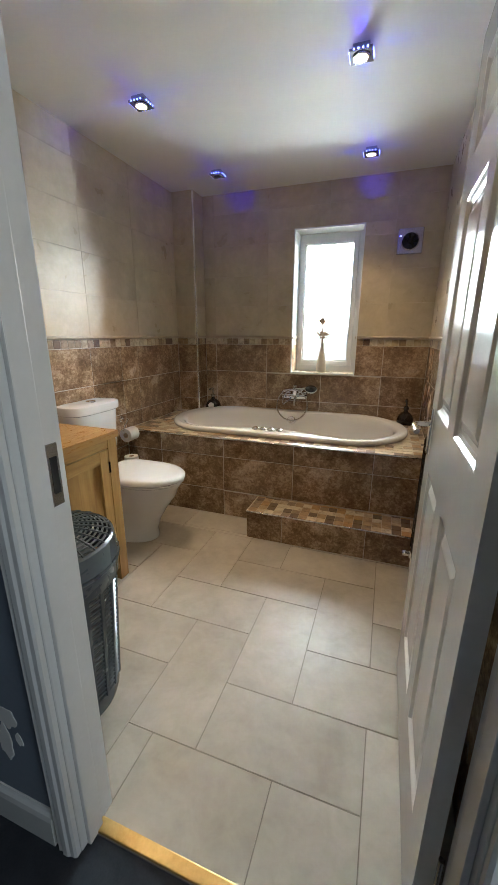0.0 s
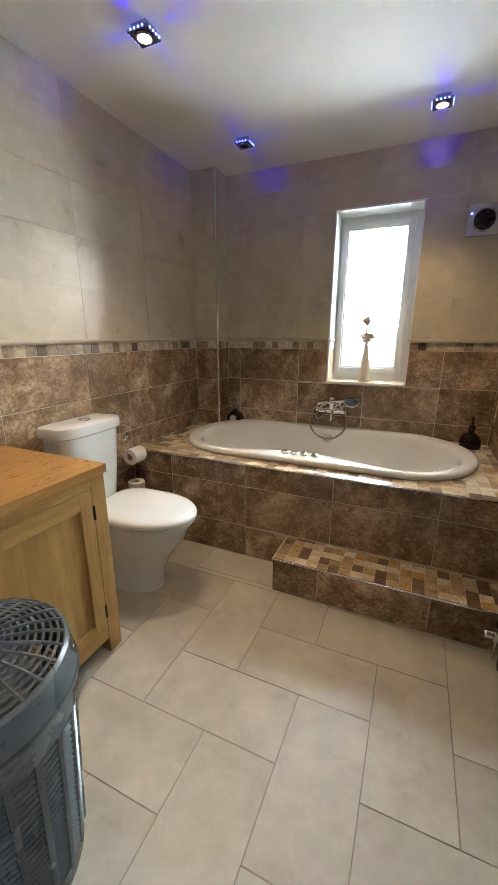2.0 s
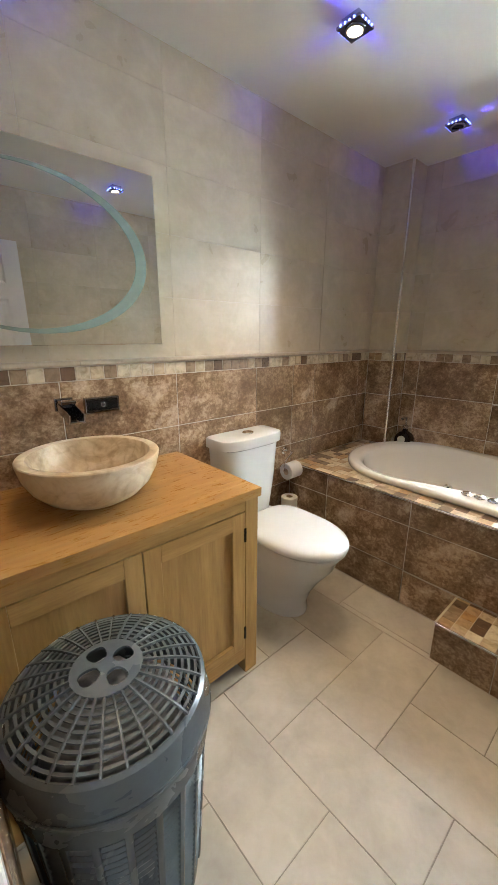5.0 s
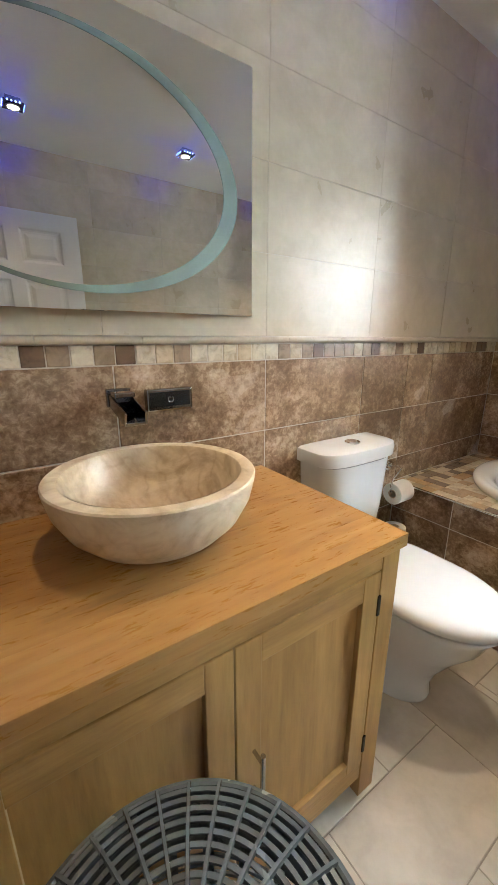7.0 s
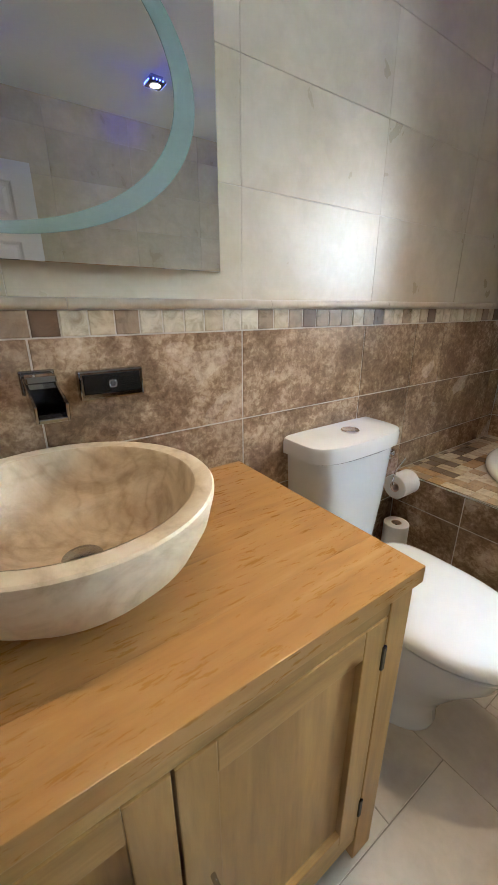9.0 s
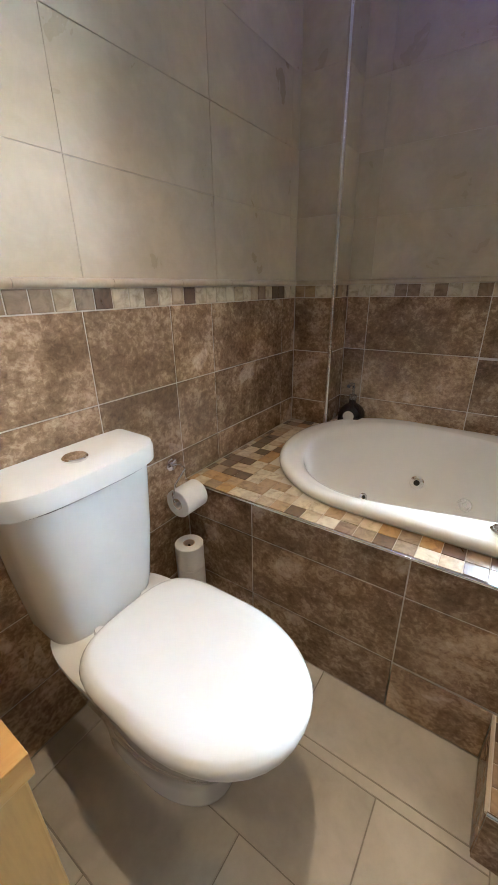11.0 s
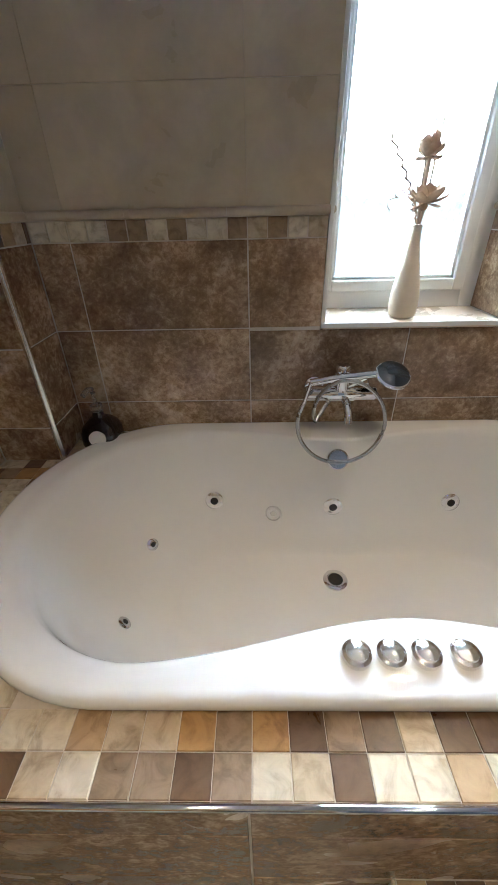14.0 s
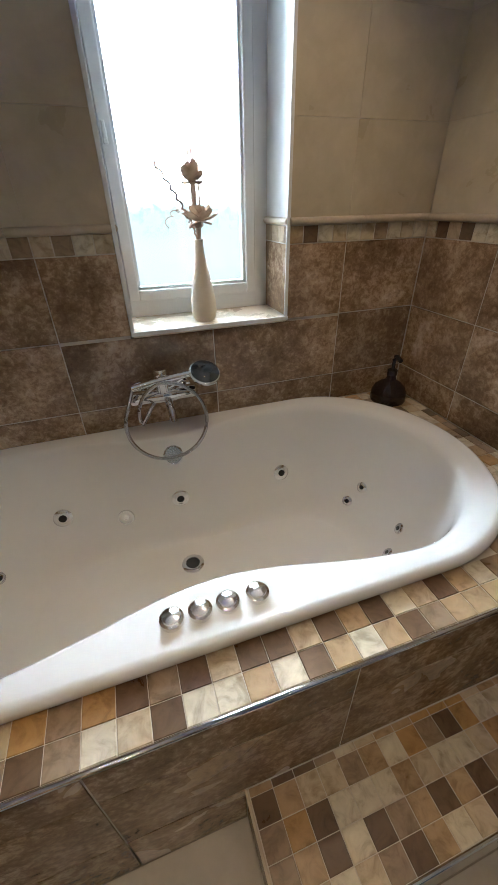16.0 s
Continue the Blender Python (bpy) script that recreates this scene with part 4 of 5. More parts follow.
for a, b, hinge_y, handle_y in ((V0 + 0.064, mid - 0.002, V0 + 0.064, mid - 0.050), (mid + 0.002, V1 - 0.064, V1 - 0.064, mid + 0.042)):
    z0, z1, w = 0.132, 0.738, 0.058
    door = part("door", solid((VF - 0.024, VF - 0.001, a, a + w, z0, z1), (VF - 0.024, VF - 0.001, b - w, b, z0, z1), bevel=0.0025), OAK_Z, vanity, "oak door with a recessed panel")
    part("door_rail", solid((VF - 0.024, VF - 0.0015, a + w, b - w, z1 - 0.062, z1), bevel=0.002), OAK_Y, door)
    part("door_rail", solid((VF - 0.024, VF - 0.0015, a + w, b - w, z0, z0 + 0.036), bevel=0.002), OAK_Y, door)
    part("door_panel", solid((VF - 0.022, VF - 0.015, a + w - 0.004, b - w + 0.004, z0 + 0.032, z1 - 0.058)), OAK_Z, door)
    bar = tube([(VF + 0.030, handle_y, 0.490), (VF + 0.030, handle_y, 0.42), (VF + 0.030, handle_y, 0.345)], 0.0052, 10)
    for pz in (0.467, 0.368):
        tube([(VF - 0.002, handle_y, pz), (VF + 0.015, handle_y, pz), (VF + 0.030, handle_y, pz)], 0.0042, 8, bar)
    part("handle", bar, STEEL, door, "slim steel T-bar handle", True)
    for hz in (0.645, 0.205):
        part("hinge", solid((VF - 0.008, VF + 0.003, hinge_y - 0.005, hinge_y + 0.005, hz - 0.028, hz + 0.028), bevel=0.002), BLACK, door, "small dark hinge")

# ---- stone basin ----
BX, BY, BZ = -1.540, 0.988, VT
basin = thing("stone_basin", (BX, BY, BZ), "round carved travertine vessel basin on the oak top", "basin")
part("bowl", lathe((BX, BY, BZ), [(0.095, 0.0), (0.112, 0.004), (0.152, 0.026), (0.188, 0.062), (0.211, 0.106), (0.221, 0.148), (0.222, 0.158), (0.219, 0.1615), (0.194, 0.1615), (0.190, 0.159), (0.191, 0.150), (0.178, 0.100), (0.152, 0.052), (0.098, 0.020), (0.001, 0.012)], 72), TRAVERTINE, basin, "", True)
# polished, veined lining whose colour carries the shade inside the bowl
part("inner_surface", lathe((BX, BY, BZ), [(0.1912, 0.1608), (0.1885, 0.158), (0.183, 0.140), (0.162, 0.096), (0.136, 0.058), (0.092, 0.034), (0.044, 0.026), (0.030, 0.025)], 72, caps=False), BASIN_IN, basin, "polished inside with swirling veins, its brown deepened as shade", True)
waste = part("waste", lathe((BX - 0.012, BY + 0.004, BZ + 0.026), [(0.032, 0.0), (0.033, 0.004), (0.029, 0.007), (0.001, 0.008)], 28), STEEL, basin, "domed metal waste", True)

# ---- wall tap and control ----
tap = thing("basin_tap", (LW, 1.010, 1.085), "chrome wall-mounted waterfall basin spout", "tap")
part("backplate", solid((LW - 0.001, LW + 0.012, 0.968, 1.032, 1.082, 1.130), bevel=0.003), DARK_CHROME, tap)
spout = solid((LW + 0.010, LW + 0.150, 0.976, 1.024, 1.088, 1.096), (LW + 0.010, LW + 0.150, 0.972, 0.978, 1.088, 1.122), (LW + 0.010, LW + 0.150, 1.022, 1.028, 1.088, 1.122), bevel=0.0015, segs=1)
bmesh.ops.transform(spout, matrix=Matrix.Translation((LW, 1.0, 1.10)) @ Matrix.Rotation(radians(13), 4, "Y") @ Matrix.Translation((-LW, -1.0, -1.10)), verts=spout.verts)
part("spout", spout, DARK_CHROME, tap, "open trough spout")
part("spout_cover", solid((LW + 0.010, LW + 0.070, 0.974, 1.026, 1.112, 1.126), bevel=0.003), DARK_CHROME, tap)
control = thing("tap_control", (LW, 1.140, 1.09), "black glass touch control in a chrome frame on the wall", "tap control")
part("frame", solid((LW - 0.001, LW + 0.024, 1.072, 1.208, 1.060, 1.122), bevel=0.004), DARK_CHROME, control)
part("glass", solid((LW + 0.022, LW + 0.026, 1.080, 1.200, 1.072, 1.114), bevel=0.001, segs=1), BLACK, control, "black glass panel")
arc = [(LW + 0.0268, 1.140 + 0.008 * math.cos(radians(a)), 1.092 + 0.008 * math.sin(radians(a))) for a in range(120, 421, 20)]
part("power_symbol", tube(arc, 0.0009, 6), STEEL, control, "small pale power symbol")
part("power_mark", solid((LW + 0.0262, LW + 0.0276, 1.1392, 1.1408, 1.094, 1.102)), STEEL, control)

# ---- mirror ----
MX = -1.768
M0, M1, MZ0, MZ1 = 0.524, 1.406, 1.323, 1.936
mirror = thing("wall_mirror", (LW, (M0 + M1) / 2, MZ0), "rectangular frameless mirror with a frosted oval band, held off the wall", "mirror")
part("glass", solid((MX - 0.006, MX, M0, M1, MZ0, MZ1), bevel=0.0008, segs=1), MIRROR, mirror, "silvered glass")
part("backing_box", solid((LW - 0.001, MX - 0.006, M0 + 0.09, M1 - 0.09, MZ0 + 0.012, MZ1 - 0.06), bevel=0.002), STEEL, mirror)
oc = Vector((MX, 0.965, 1.619))
n = 96
inner, outer = [], []
for i in range(n):
    a = 2 * math.pi * i / n
    c, s = math.cos(a), math.sin(a)
    w = 0.006 + 0.038 * (0.5 + 0.5 * math.cos(a + 0.15)) ** 2.2
    outer.append((0.391 * c, 0.257 * s))
    inner.append(((0.391 - w) * c, (0.257 - w) * s))
rings = [[oc + Vector((0.0004, y, z)) for y, z in outer], [oc + Vector((0.0012, y, z)) for y, z in outer], [oc + Vector((0.0012, y, z)) for y, z in inner], [oc + Vector((0.0004, y, z)) for y, z in inner]]
part("frosted_band", loft(rings, False, False), FROST, mirror, "pale green frosted oval band")

# ---- toilet ----
TY = 1.853


def d_ring(x0, x1, half, z, n=40, y=TY, back=0.5):
    """A rounded plan: blunt at the back (x0), round at the nose (x1)."""
    cx = x0 + (x1 - x0) * back
    out = []
    for i in range(n):
        a = 2 * math.pi * i / n
        c, s = math.cos(a), math.sin(a)
        if c >= 0:
            out.append(Vector((cx + (x1 - cx) * sgn_pow(c, 0.96), y + half * sgn_pow(s, 0.96), z)))
        else:
            out.append(Vector((cx + (cx - x0) * sgn_pow(c, 0.42), y + half * sgn_pow(s, 0.62), z)))
    return out


toilet = thing("toilet", (-1.45, TY, 0), "white close-coupled toilet with a closed lid", "toilet")
part("pan", loft([d_ring(-1.70, -1.300, 0.118, 0.0), d_ring(-1.70, -1.297, 0.121, 0.015), d_ring(-1.70, -1.305, 0.119, 0.06), d_ring(-1.70, -1.275, 0.131, 0.14), d_ring(-1.71, -1.220, 0.150, 0.23),
     d_ring(-1.74, -1.160, 0.171, 0.31), d_ring(-1.78, -1.138, 0.178, 0.365), d_ring(-1.80, -1.118, 0.184, 0.392), d_ring(-1.80, -1.118, 0.183, 0.402), d_ring(-1.79, -1.135, 0.175, 0.405)]), CERAMIC, toilet, "", True)
part("seat", loft([d_ring(-1.625, -1.110, 0.186, 0.406), d_ring(-1.628, -1.104, 0.191, 0.410), d_ring(-1.628, -1.104, 0.191, 0.418), d_ring(-1.625, -1.109, 0.187, 0.421)]), CERAMIC, toilet, "", True)
part("lid", loft([d_ring(-1.628, -1.106, 0.190, 0.4220), d_ring(-1.631, -1.098, 0.196, 0.428), d_ring(-1.631, -1.097, 0.197, 0.440), d_ring(-1.629, -1.102, 0.193, 0.450), d_ring(-1.624, -1.114, 0.183, 0.4575), d_ring(-1.615, -1.140, 0.165, 0.4615), d_ring(-1.60, -1.20, 0.12, 0.4640), d_ring(-1.55, -1.33, 0.05, 0.4645)]),
     CERAMIC, toilet, "closed white lid", True)
for dy in (-0.075, 0.075):
    part("hinge", lathe((-1.640, TY + dy, 0.402), [(0.014, 0.0), (0.014, 0.030), (0.011, 0.034), (0.001, 0.035)], 18), CERAMIC, toilet, "", True)


def cistern_ring(x1, half, z, n=48):
    out, x0 = [], LW + 0.006
    pts, xc = 25, x1 - 0.095
    for i in range(pts):
        a = math.pi * (i / (pts - 1) - 0.5)
        out.append(Vector((xc + (x1 - xc) * math.cos(a) ** 0.62 if abs(a) < 1.57 else xc, TY + half * sgn_pow(math.sin(a), 0.62), z)))
    out += [Vector((x0, TY + half, z)), Vector((x0, TY - half, z))]
    return out


part("cistern", loft([cistern_ring(-1.668, 0.150, 0.400), cistern_ring(-1.664, 0.158, 0.43), cistern_ring(-1.652, 0.176, 0.60), cistern_ring(-1.644, 0.188, 0.800), cistern_ring(-1.644, 0.188, 0.806)]), CERAMIC, toilet, "", True)
part("cistern_lid", loft([cistern_ring(-1.640, 0.195, 0.806), cistern_ring(-1.634, 0.207, 0.812), cistern_ring(-1.632, 0.208, 0.848), cistern_ring(-1.636, 0.205, 0.860), cistern_ring(-1.650, 0.190, 0.866), cistern_ring(-1.70, 0.12, 0.868)]), CERAMIC, toilet, "", True)
part("flush_button", lathe((-1.722, TY, 0.866), [(0.030, 0.0), (0.030, 0.006), (0.027, 0.009), (0.001, 0.010)], 28), CHROME, toilet, "chrome flush button", True)

# ---- toilet rolls ----


def roll(at, axis, length, r, label, on_rod=False):
    ob = thing("toilet_roll", at, label, "toilet roll")
    hl = length / 2
    part("paper", lathe(at, [(0.021, -hl), (r - 0.002, -hl), (r, -hl + 0.002), (r, hl - 0.002), (r - 0.002, hl), (0.021, hl), (0.021, hl - 0.02), (0.020, -hl + 0.02), (0.021, -hl)], 36, axis, caps=False), PAPER, ob, "", True)
    part("core", lathe(at, [(0.0205, -hl + 0.001), (0.0205, hl - 0.001), (0.0185, hl - 0.001), (0.0185, -hl + 0.001), (0.0205, -hl + 0.001)], 24, axis, caps=False), DRIED, ob, "brown card core")
    return ob


RX, RY, RZ = -1.738, 2.225, 0.567
holder = thing("roll_holder", (LW, RY, RZ + 0.1), "chrome toilet roll holder fixed to the wall", "roll holder")
part("rose", lathe((LW, RY + 0.01, RZ + 0.105), [(0.024, 0.0), (0.024, 0.006), (0.018, 0.010), (0.001, 0.011)], 24, "x"), CHROME, holder, "", True)
part("arm", tube([(LW + 0.008, RY + 0.01, RZ + 0.105), (LW + 0.05, RY + 0.01, RZ + 0.118), (RX, RY + 0.0, RZ + 0.112), (RX, RY - 0.05, RZ + 0.075), (RX, RY - 0.066, RZ + 0.04), (RX, RY - 0.062, RZ + 0.014), (RX, RY - 0.04, RZ + 0.010), (RX, RY + 0.06, RZ + 0.010), (RX, RY + 0.072, RZ + 0.018)], 0.0036, 10), CHROME, holder, "", True)
roll((RX, RY, RZ), "y", 0.100, 0.050, "white toilet roll hanging on the chrome holder")
stand = thing("roll_stand", (-1.715, 2.190, 0), "dark wire floor stand holding spare toilet rolls", "roll stand")
SX, SY = -1.715, 2.190
for r, z in ((0.058, 0.045), (0.062, 0.012)):
    part("ring", tube([(SX + r * math.cos(a), SY + r * math.sin(a), z) for a in (2 * math.pi * k / 28 for k in range(28))], 0.0035, 8, closed=True), BLACK, stand)
for k in range(3):
    a = radians(40 + 120 * k)
    c, s = math.cos(a), math.sin(a)
    part("scroll_foot", tube([(SX + r * c, SY + r * s, z) for r, z in ((0.058, 0.10), (0.060, 0.05), (0.064, 0.02), (0.078, 0.006), (0.086, 0.010), (0.084, 0.018))], 0.0035, 8), BLACK, stand)
part("post", tube([(SX, SY, 0.045), (SX, SY, 0.20), (SX, SY, 0.40)], 0.005, 8), BLACK, stand)
part("cross_bar", tube([(SX - 0.058, SY, 0.045), (SX, SY, 0.045), (SX + 0.058, SY, 0.045)], 0.0035, 8), BLACK, stand)
for k in range(4):
    roll((SX, SY, 0.094 + 0.0905 * k), "z", 0.090, 0.050, "spare white toilet roll stacked on the wire stand")

# ---- laundry bin ----
LX, LY, LH = -0.975, 0.787, 0.612
bin_ = thing("laundry_bin", (LX, LY, 0), "slate-grey slotted plastic laundry bin with a domed lattice lid", "laundry bin")


def bin_r(z):
    return 0.168 + 0.034 * min(z / 0.56, 1.0)


def band_ring(z0, z1, out=0.0, thick=0.005):
    return lathe((LX, LY, 0), [(bin_r(z0) + out, z0), (bin_r(z1) + out, z1), (bin_r(z1) + out - thick, z1), (bin_r(z0) + out - thick, z0), (bin_r(z0) + out, z0)], 64, caps=False)


part("base", lathe((LX, LY, 0), [(0.001, 0.004), (0.150, 0.0), (0.163, 0.006), (bin_r(0.03), 0.03), (bin_r(0.075), 0.075), (bin_r(0.075) - 0.005, 0.075), (0.155, 0.012), (0.001, 0.010)], 64), GREY_PLASTIC, bin_, "", True)
part("upper_band", band_ring(0.503, 0.564, 0.009, 0.008), GREY_PLASTIC, bin_, "", True)
NR = 22
for k in range(NR):
    a0 = 2 * math.pi * k / NR
    rings = []
    for z in (0.07, 0.2, 0.35, 0.51):
        r = bin_r(z)
        ring = []
        for da, dr in ((-0.042, -0.004), (-0.034, 0.004), (0.0, 0.006), (0.034, 0.004), (0.042, -0.004)):
            ring.append((LX + (r + dr) * math.cos(a0 + da), LY + (r + dr) * math.sin(a0 + da), z))
        rings.append(ring)
    part("rib", loft(rings), GREY_PLASTIC, bin_, "", True)
for k in range(23):
    z = 0.086 + k * 0.0182
    part("slat", lathe((LX, LY, 0), [(bin_r(z) + 0.0010, z), (bin_r(z) + 0.0022, z + 0.0035), (bin_r(z) - 0.0030, z + 0.0075), (bin_r(z) - 0.0055, z + 0.0060), (bin_r(z) + 0.0010, z)], 48, caps=False), GREY_PLASTIC, bin_)
part("rim", lathe((LX, LY, 0), [(0.203, 0.560), (0.214, 0.561), (0.2175, 0.566), (0.2165, 0.571), (0.210, 0.573), (0.203, 0.572), (0.203, 0.560)], 72, caps=False), GREY_PLASTIC, bin_, "", True)


def dome(r):
    return LH + 0.072 * math.sqrt(max(0.0, 1 - (r / 0.225) ** 2))


lid = part("lid", lathe((LX, LY, 0), [(0.206, 0.5745), (0.2135, 0.5745), (0.2150, 0.579), (0.2125, 0.584), (0.2085, 0.618), (0.2050, dome(0.205) - 0.001), (0.197, dome(0.197)), (0.193, dome(0.193) - 0.004), (0.203, 0.612), (0.206, 0.5745)], 72, caps=False), GREY_PLASTIC, bin_, "domed lattice lid", True)
NS = 28
for k in range(NS):
    a = 2 * math.pi * k / NS
    rings = []
    for i in range(7):
        r = 0.071 + (0.198 - 0.071) * i / 6
        w = 0.0032
        c, s = math.cos(a), math.sin(a)
        z = dome(r)
        rings.append([(LX + r * c - w * s, LY + r * s + w * c, z - 0.003), (LX + r * c - w * 0.6 * s, LY + r * s + w * 0.6 * c, z + 0.003), (LX + r * c + w * 0.6 * s, LY + r * s - w * 0.6 * c, z + 0.003), (LX + r * c + w * s, LY + r * s - w * c, z - 0.003)])
    part("spoke", loft(rings), GREY_PLASTIC, lid)
for k in range(8):
    r = 0.086 + k * 0.0142
    part("lattice_ring", lathe((LX, LY, 0), [(r - 0.003, dome(r) - 0.001), (r + 0.003, dome(r) - 0.0015), (r + 0.003, dome(r) - 0.005), (r - 0.003, dome(r) - 0.005), (r - 0.003, dome(r) - 0.001)], 64, caps=False), GREY_PLASTIC, lid)


def in_hole(x, y):
    """Four rounded wedge-shaped finger holes: how far inside (under 1) a point lies."""
    a = math.atan2(y, x) - radians(8)
    a = (a + math.pi / 4) % (math.pi / 2) - math.pi / 4
    r = math.hypot(x, y)
    return abs((r - 0.0395) / 0.0205) ** 2.6 + abs(r * a / (0.0085 + 0.26 * r)) ** 2.6


def boss():
    """The lid's centre with its finger holes."""
    bm = bmesh.new()
    verts, cell, k = {}, 0.0013, 58
    for i in range(-k, k + 1):
        for j in range(-k, k + 1):
            x, y = i * cell, j * cell
            if math.hypot(x, y) <= 0.0745 and in_hole(x, y) > 1:
                verts[i, j] = bm.verts.new((LX + x, LY + y, dome(math.hypot(x, y)) + 0.0035))
    for i, j in list(verts):
        q = [verts.get(p) for p in ((i, j), (i + 1, j), (i + 1, j + 1), (i, j + 1))]
        if all(q):
            bm.faces.new(q)
    geo = bmesh.ops.extrude_face_region(bm, geom=bm.faces[:])
    bmesh.ops.translate(bm, vec=(0, 0, -0.006), verts=[v for v in geo["geom"] if isinstance(v, bmesh.types.BMVert)])
    return bm


part("boss", boss(), GREY_PLASTIC, lid, "solid centre with four finger holes", True)
washing = thing("laundry", (LX, LY, 0.012), "crumpled dark grey laundry inside the slotted bin", "laundry", kind="stuff")
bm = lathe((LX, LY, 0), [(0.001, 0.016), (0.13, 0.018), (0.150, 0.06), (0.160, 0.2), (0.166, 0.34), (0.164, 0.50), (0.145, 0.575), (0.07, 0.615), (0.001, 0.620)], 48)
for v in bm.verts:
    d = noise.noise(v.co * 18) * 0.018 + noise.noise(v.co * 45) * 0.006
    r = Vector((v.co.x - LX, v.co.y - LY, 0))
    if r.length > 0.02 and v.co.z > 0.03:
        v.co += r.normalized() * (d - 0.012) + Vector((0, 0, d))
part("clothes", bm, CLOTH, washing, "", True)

# ---- radiator ----
rad = thing("radiator", (0.235, 1.74, 0), "dark chrome column radiator on the wall beside the bath step", "radiator")
RZ0, RZ1 = 0.17, 0.785
for k in range(6):
    y = 1.985 - 0.060 * k
    for x in (0.225, 0.272):
        part("column", tube([(x, y, RZ0 + 0.012), (x, y, 0.46), (x, y, RZ1 - 0.012)], 0.0125, 12), RADIATOR, rad, "", True)
    for z in (RZ0, RZ1):
        d = 0.014 if z == RZ0 else -0.014
        part("end_loop", tube([(0.225, y, z + d), (0.231, y, z), (0.248, y, z - d * 0.35), (0.266, y, z), (0.272, y, z + d)], 0.0135, 12), CHROME if z == RZ0 else RADIATOR, rad, "", True)
for z in (RZ0 + 0.02, RZ1 - 0.02):
    part("header", tube([(0.248, 2.00, z), (0.248, 1.8, z), (0.248, 1.67, z)], 0.013, 12), CHROME, rad, "", True)
part("foot", solid((0.238, 0.260, 1.955, 1.985, 0.0, RZ0), bevel=0.003), RADIATOR, rad)
valve = part("valve", lathe((0.232, 2.018, 0.115), [(0.001, -0.026), (0.015, -0.024), (0.019, -0.014), (0.019, 0.014), (0.015, 0.024), (0.001, 0.026)], 20, "z"), CHROME, rad, "chrome radiator valve", True)
part("valve_wheel", lathe((0.203, 2.018, 0.115), [(0.001, -0.022), (0.016, -0.020), (0.018, -0.010), (0.016, 0.010), (0.008, 0.014), (0.008, 0.022)], 18, "x"), CHROME, valve, "", True)
part("valve_tail", tube([(0.232, 2.018, -0.002), (0.232, 2.018, 0.05), (0.232, 2.018, 0.095)], 0.008, 10), CHROME, valve, "", True)
part("wall_bracket", solid((0.260, RW + 0.002, 1.76, 1.785, 0.62, 0.65), bevel=0.002), CHROME, rad)

# ---- door ----
HX, HY, DW, DT = 0.1720, DY1 + 0.012, 0.765, 0.035
door = tagged(new("door_1"), "white six-panel door standing wide open into the bathroom", "door", "", "structure")
door.location = (HX, HY, 0.012)
ORIGIN[door.name] = Vector(door.location)
DA, DB = HX - DT / 2, HX + DT / 2
dh = 2.012
ys = [HY, HY + 0.105, HY + 0.345, HY + 0.420, HY + 0.660, HY + DW]
zs = [0.012, 0.225, 0.865, 1.055, 1.615, 1.715, 1.915, dh]
frame_boxes = []
for a, b in ((0, 1), (2, 3), (4, 5)):
    frame_boxes.append((DA, DB, ys[a], ys[b], zs[0], zs[-1]))
for a, b in ((0, 1), (2, 3), (4, 5), (6, 7)):
    for c, d in ((1, 2), (3, 4)):
        frame_boxes.append((DA, DB, ys[c], ys[d], zs[a], zs[b]))
part("door_frame", solid(*frame_boxes), PAINT, door)
for a, b in ((1, 2), (3, 4), (5, 6)):
    for c, d in ((1, 2), (3, 4)):
        for side, x in ((-1, DA), (1, DB)):
            rings = []
            for inset, depth in ((0.0, 0.0), (0.004, -0.0015), (0.010, -0.008), (0.018, -0.012), (0.030, -0.012), (0.048, -0.005), (0.052, -0.004)):
                xx = x - side * -depth
                rings.append([(xx, ys[c] + inset, zs[a] + inset), (xx, ys[d] - inset, zs[a] + inset), (xx, ys[d] - inset, zs[b] - inset), (xx, ys[c] + inset, zs[b] - inset)])
            part("panel", loft(rings, False, True), PAINT, door, "raised moulded panel")
hy, hz = HY + DW - 0.055, 0.985
for side, x in ((-1, DA), (1, DB)):
    plate = part("handle_plate", solid((min(x, x + side * 0.008), max(x, x + side * 0.008), hy - 0.021, hy + 0.021, hz - 0.075, hz + 0.075), bevel=0.003), CHROME, door, "chrome lever handle plate")
    part("lever", tube([(x + side * 0.006, hy, hz + 0.02), (x + side * 0.04, hy, hz + 0.02), (x + side * 0.052, hy - 0.008, hz + 0.02), (x + side * 0.054, hy - 0.03, hz + 0.02), (x + side * 0.052, hy - 0.105, hz + 0.018)], 0.009, 12), CHROME, plate, "", True)
part("latch", solid((HX - 0.012, HX + 0.012, HY + DW - 0.002, HY + DW + 0.002, hz - 0.08, hz + 0.08), bevel=0.0008, segs=1), STEEL, door)
for z in (0.25, 1.0, 1.75):
    part("hinge", lathe((DB + 0.004, HY - 0.004, z), [(0.001, -0.05), (0.006, -0.05), (0.006, 0.05), (0.001, 0.05)], 12), STEEL, door)

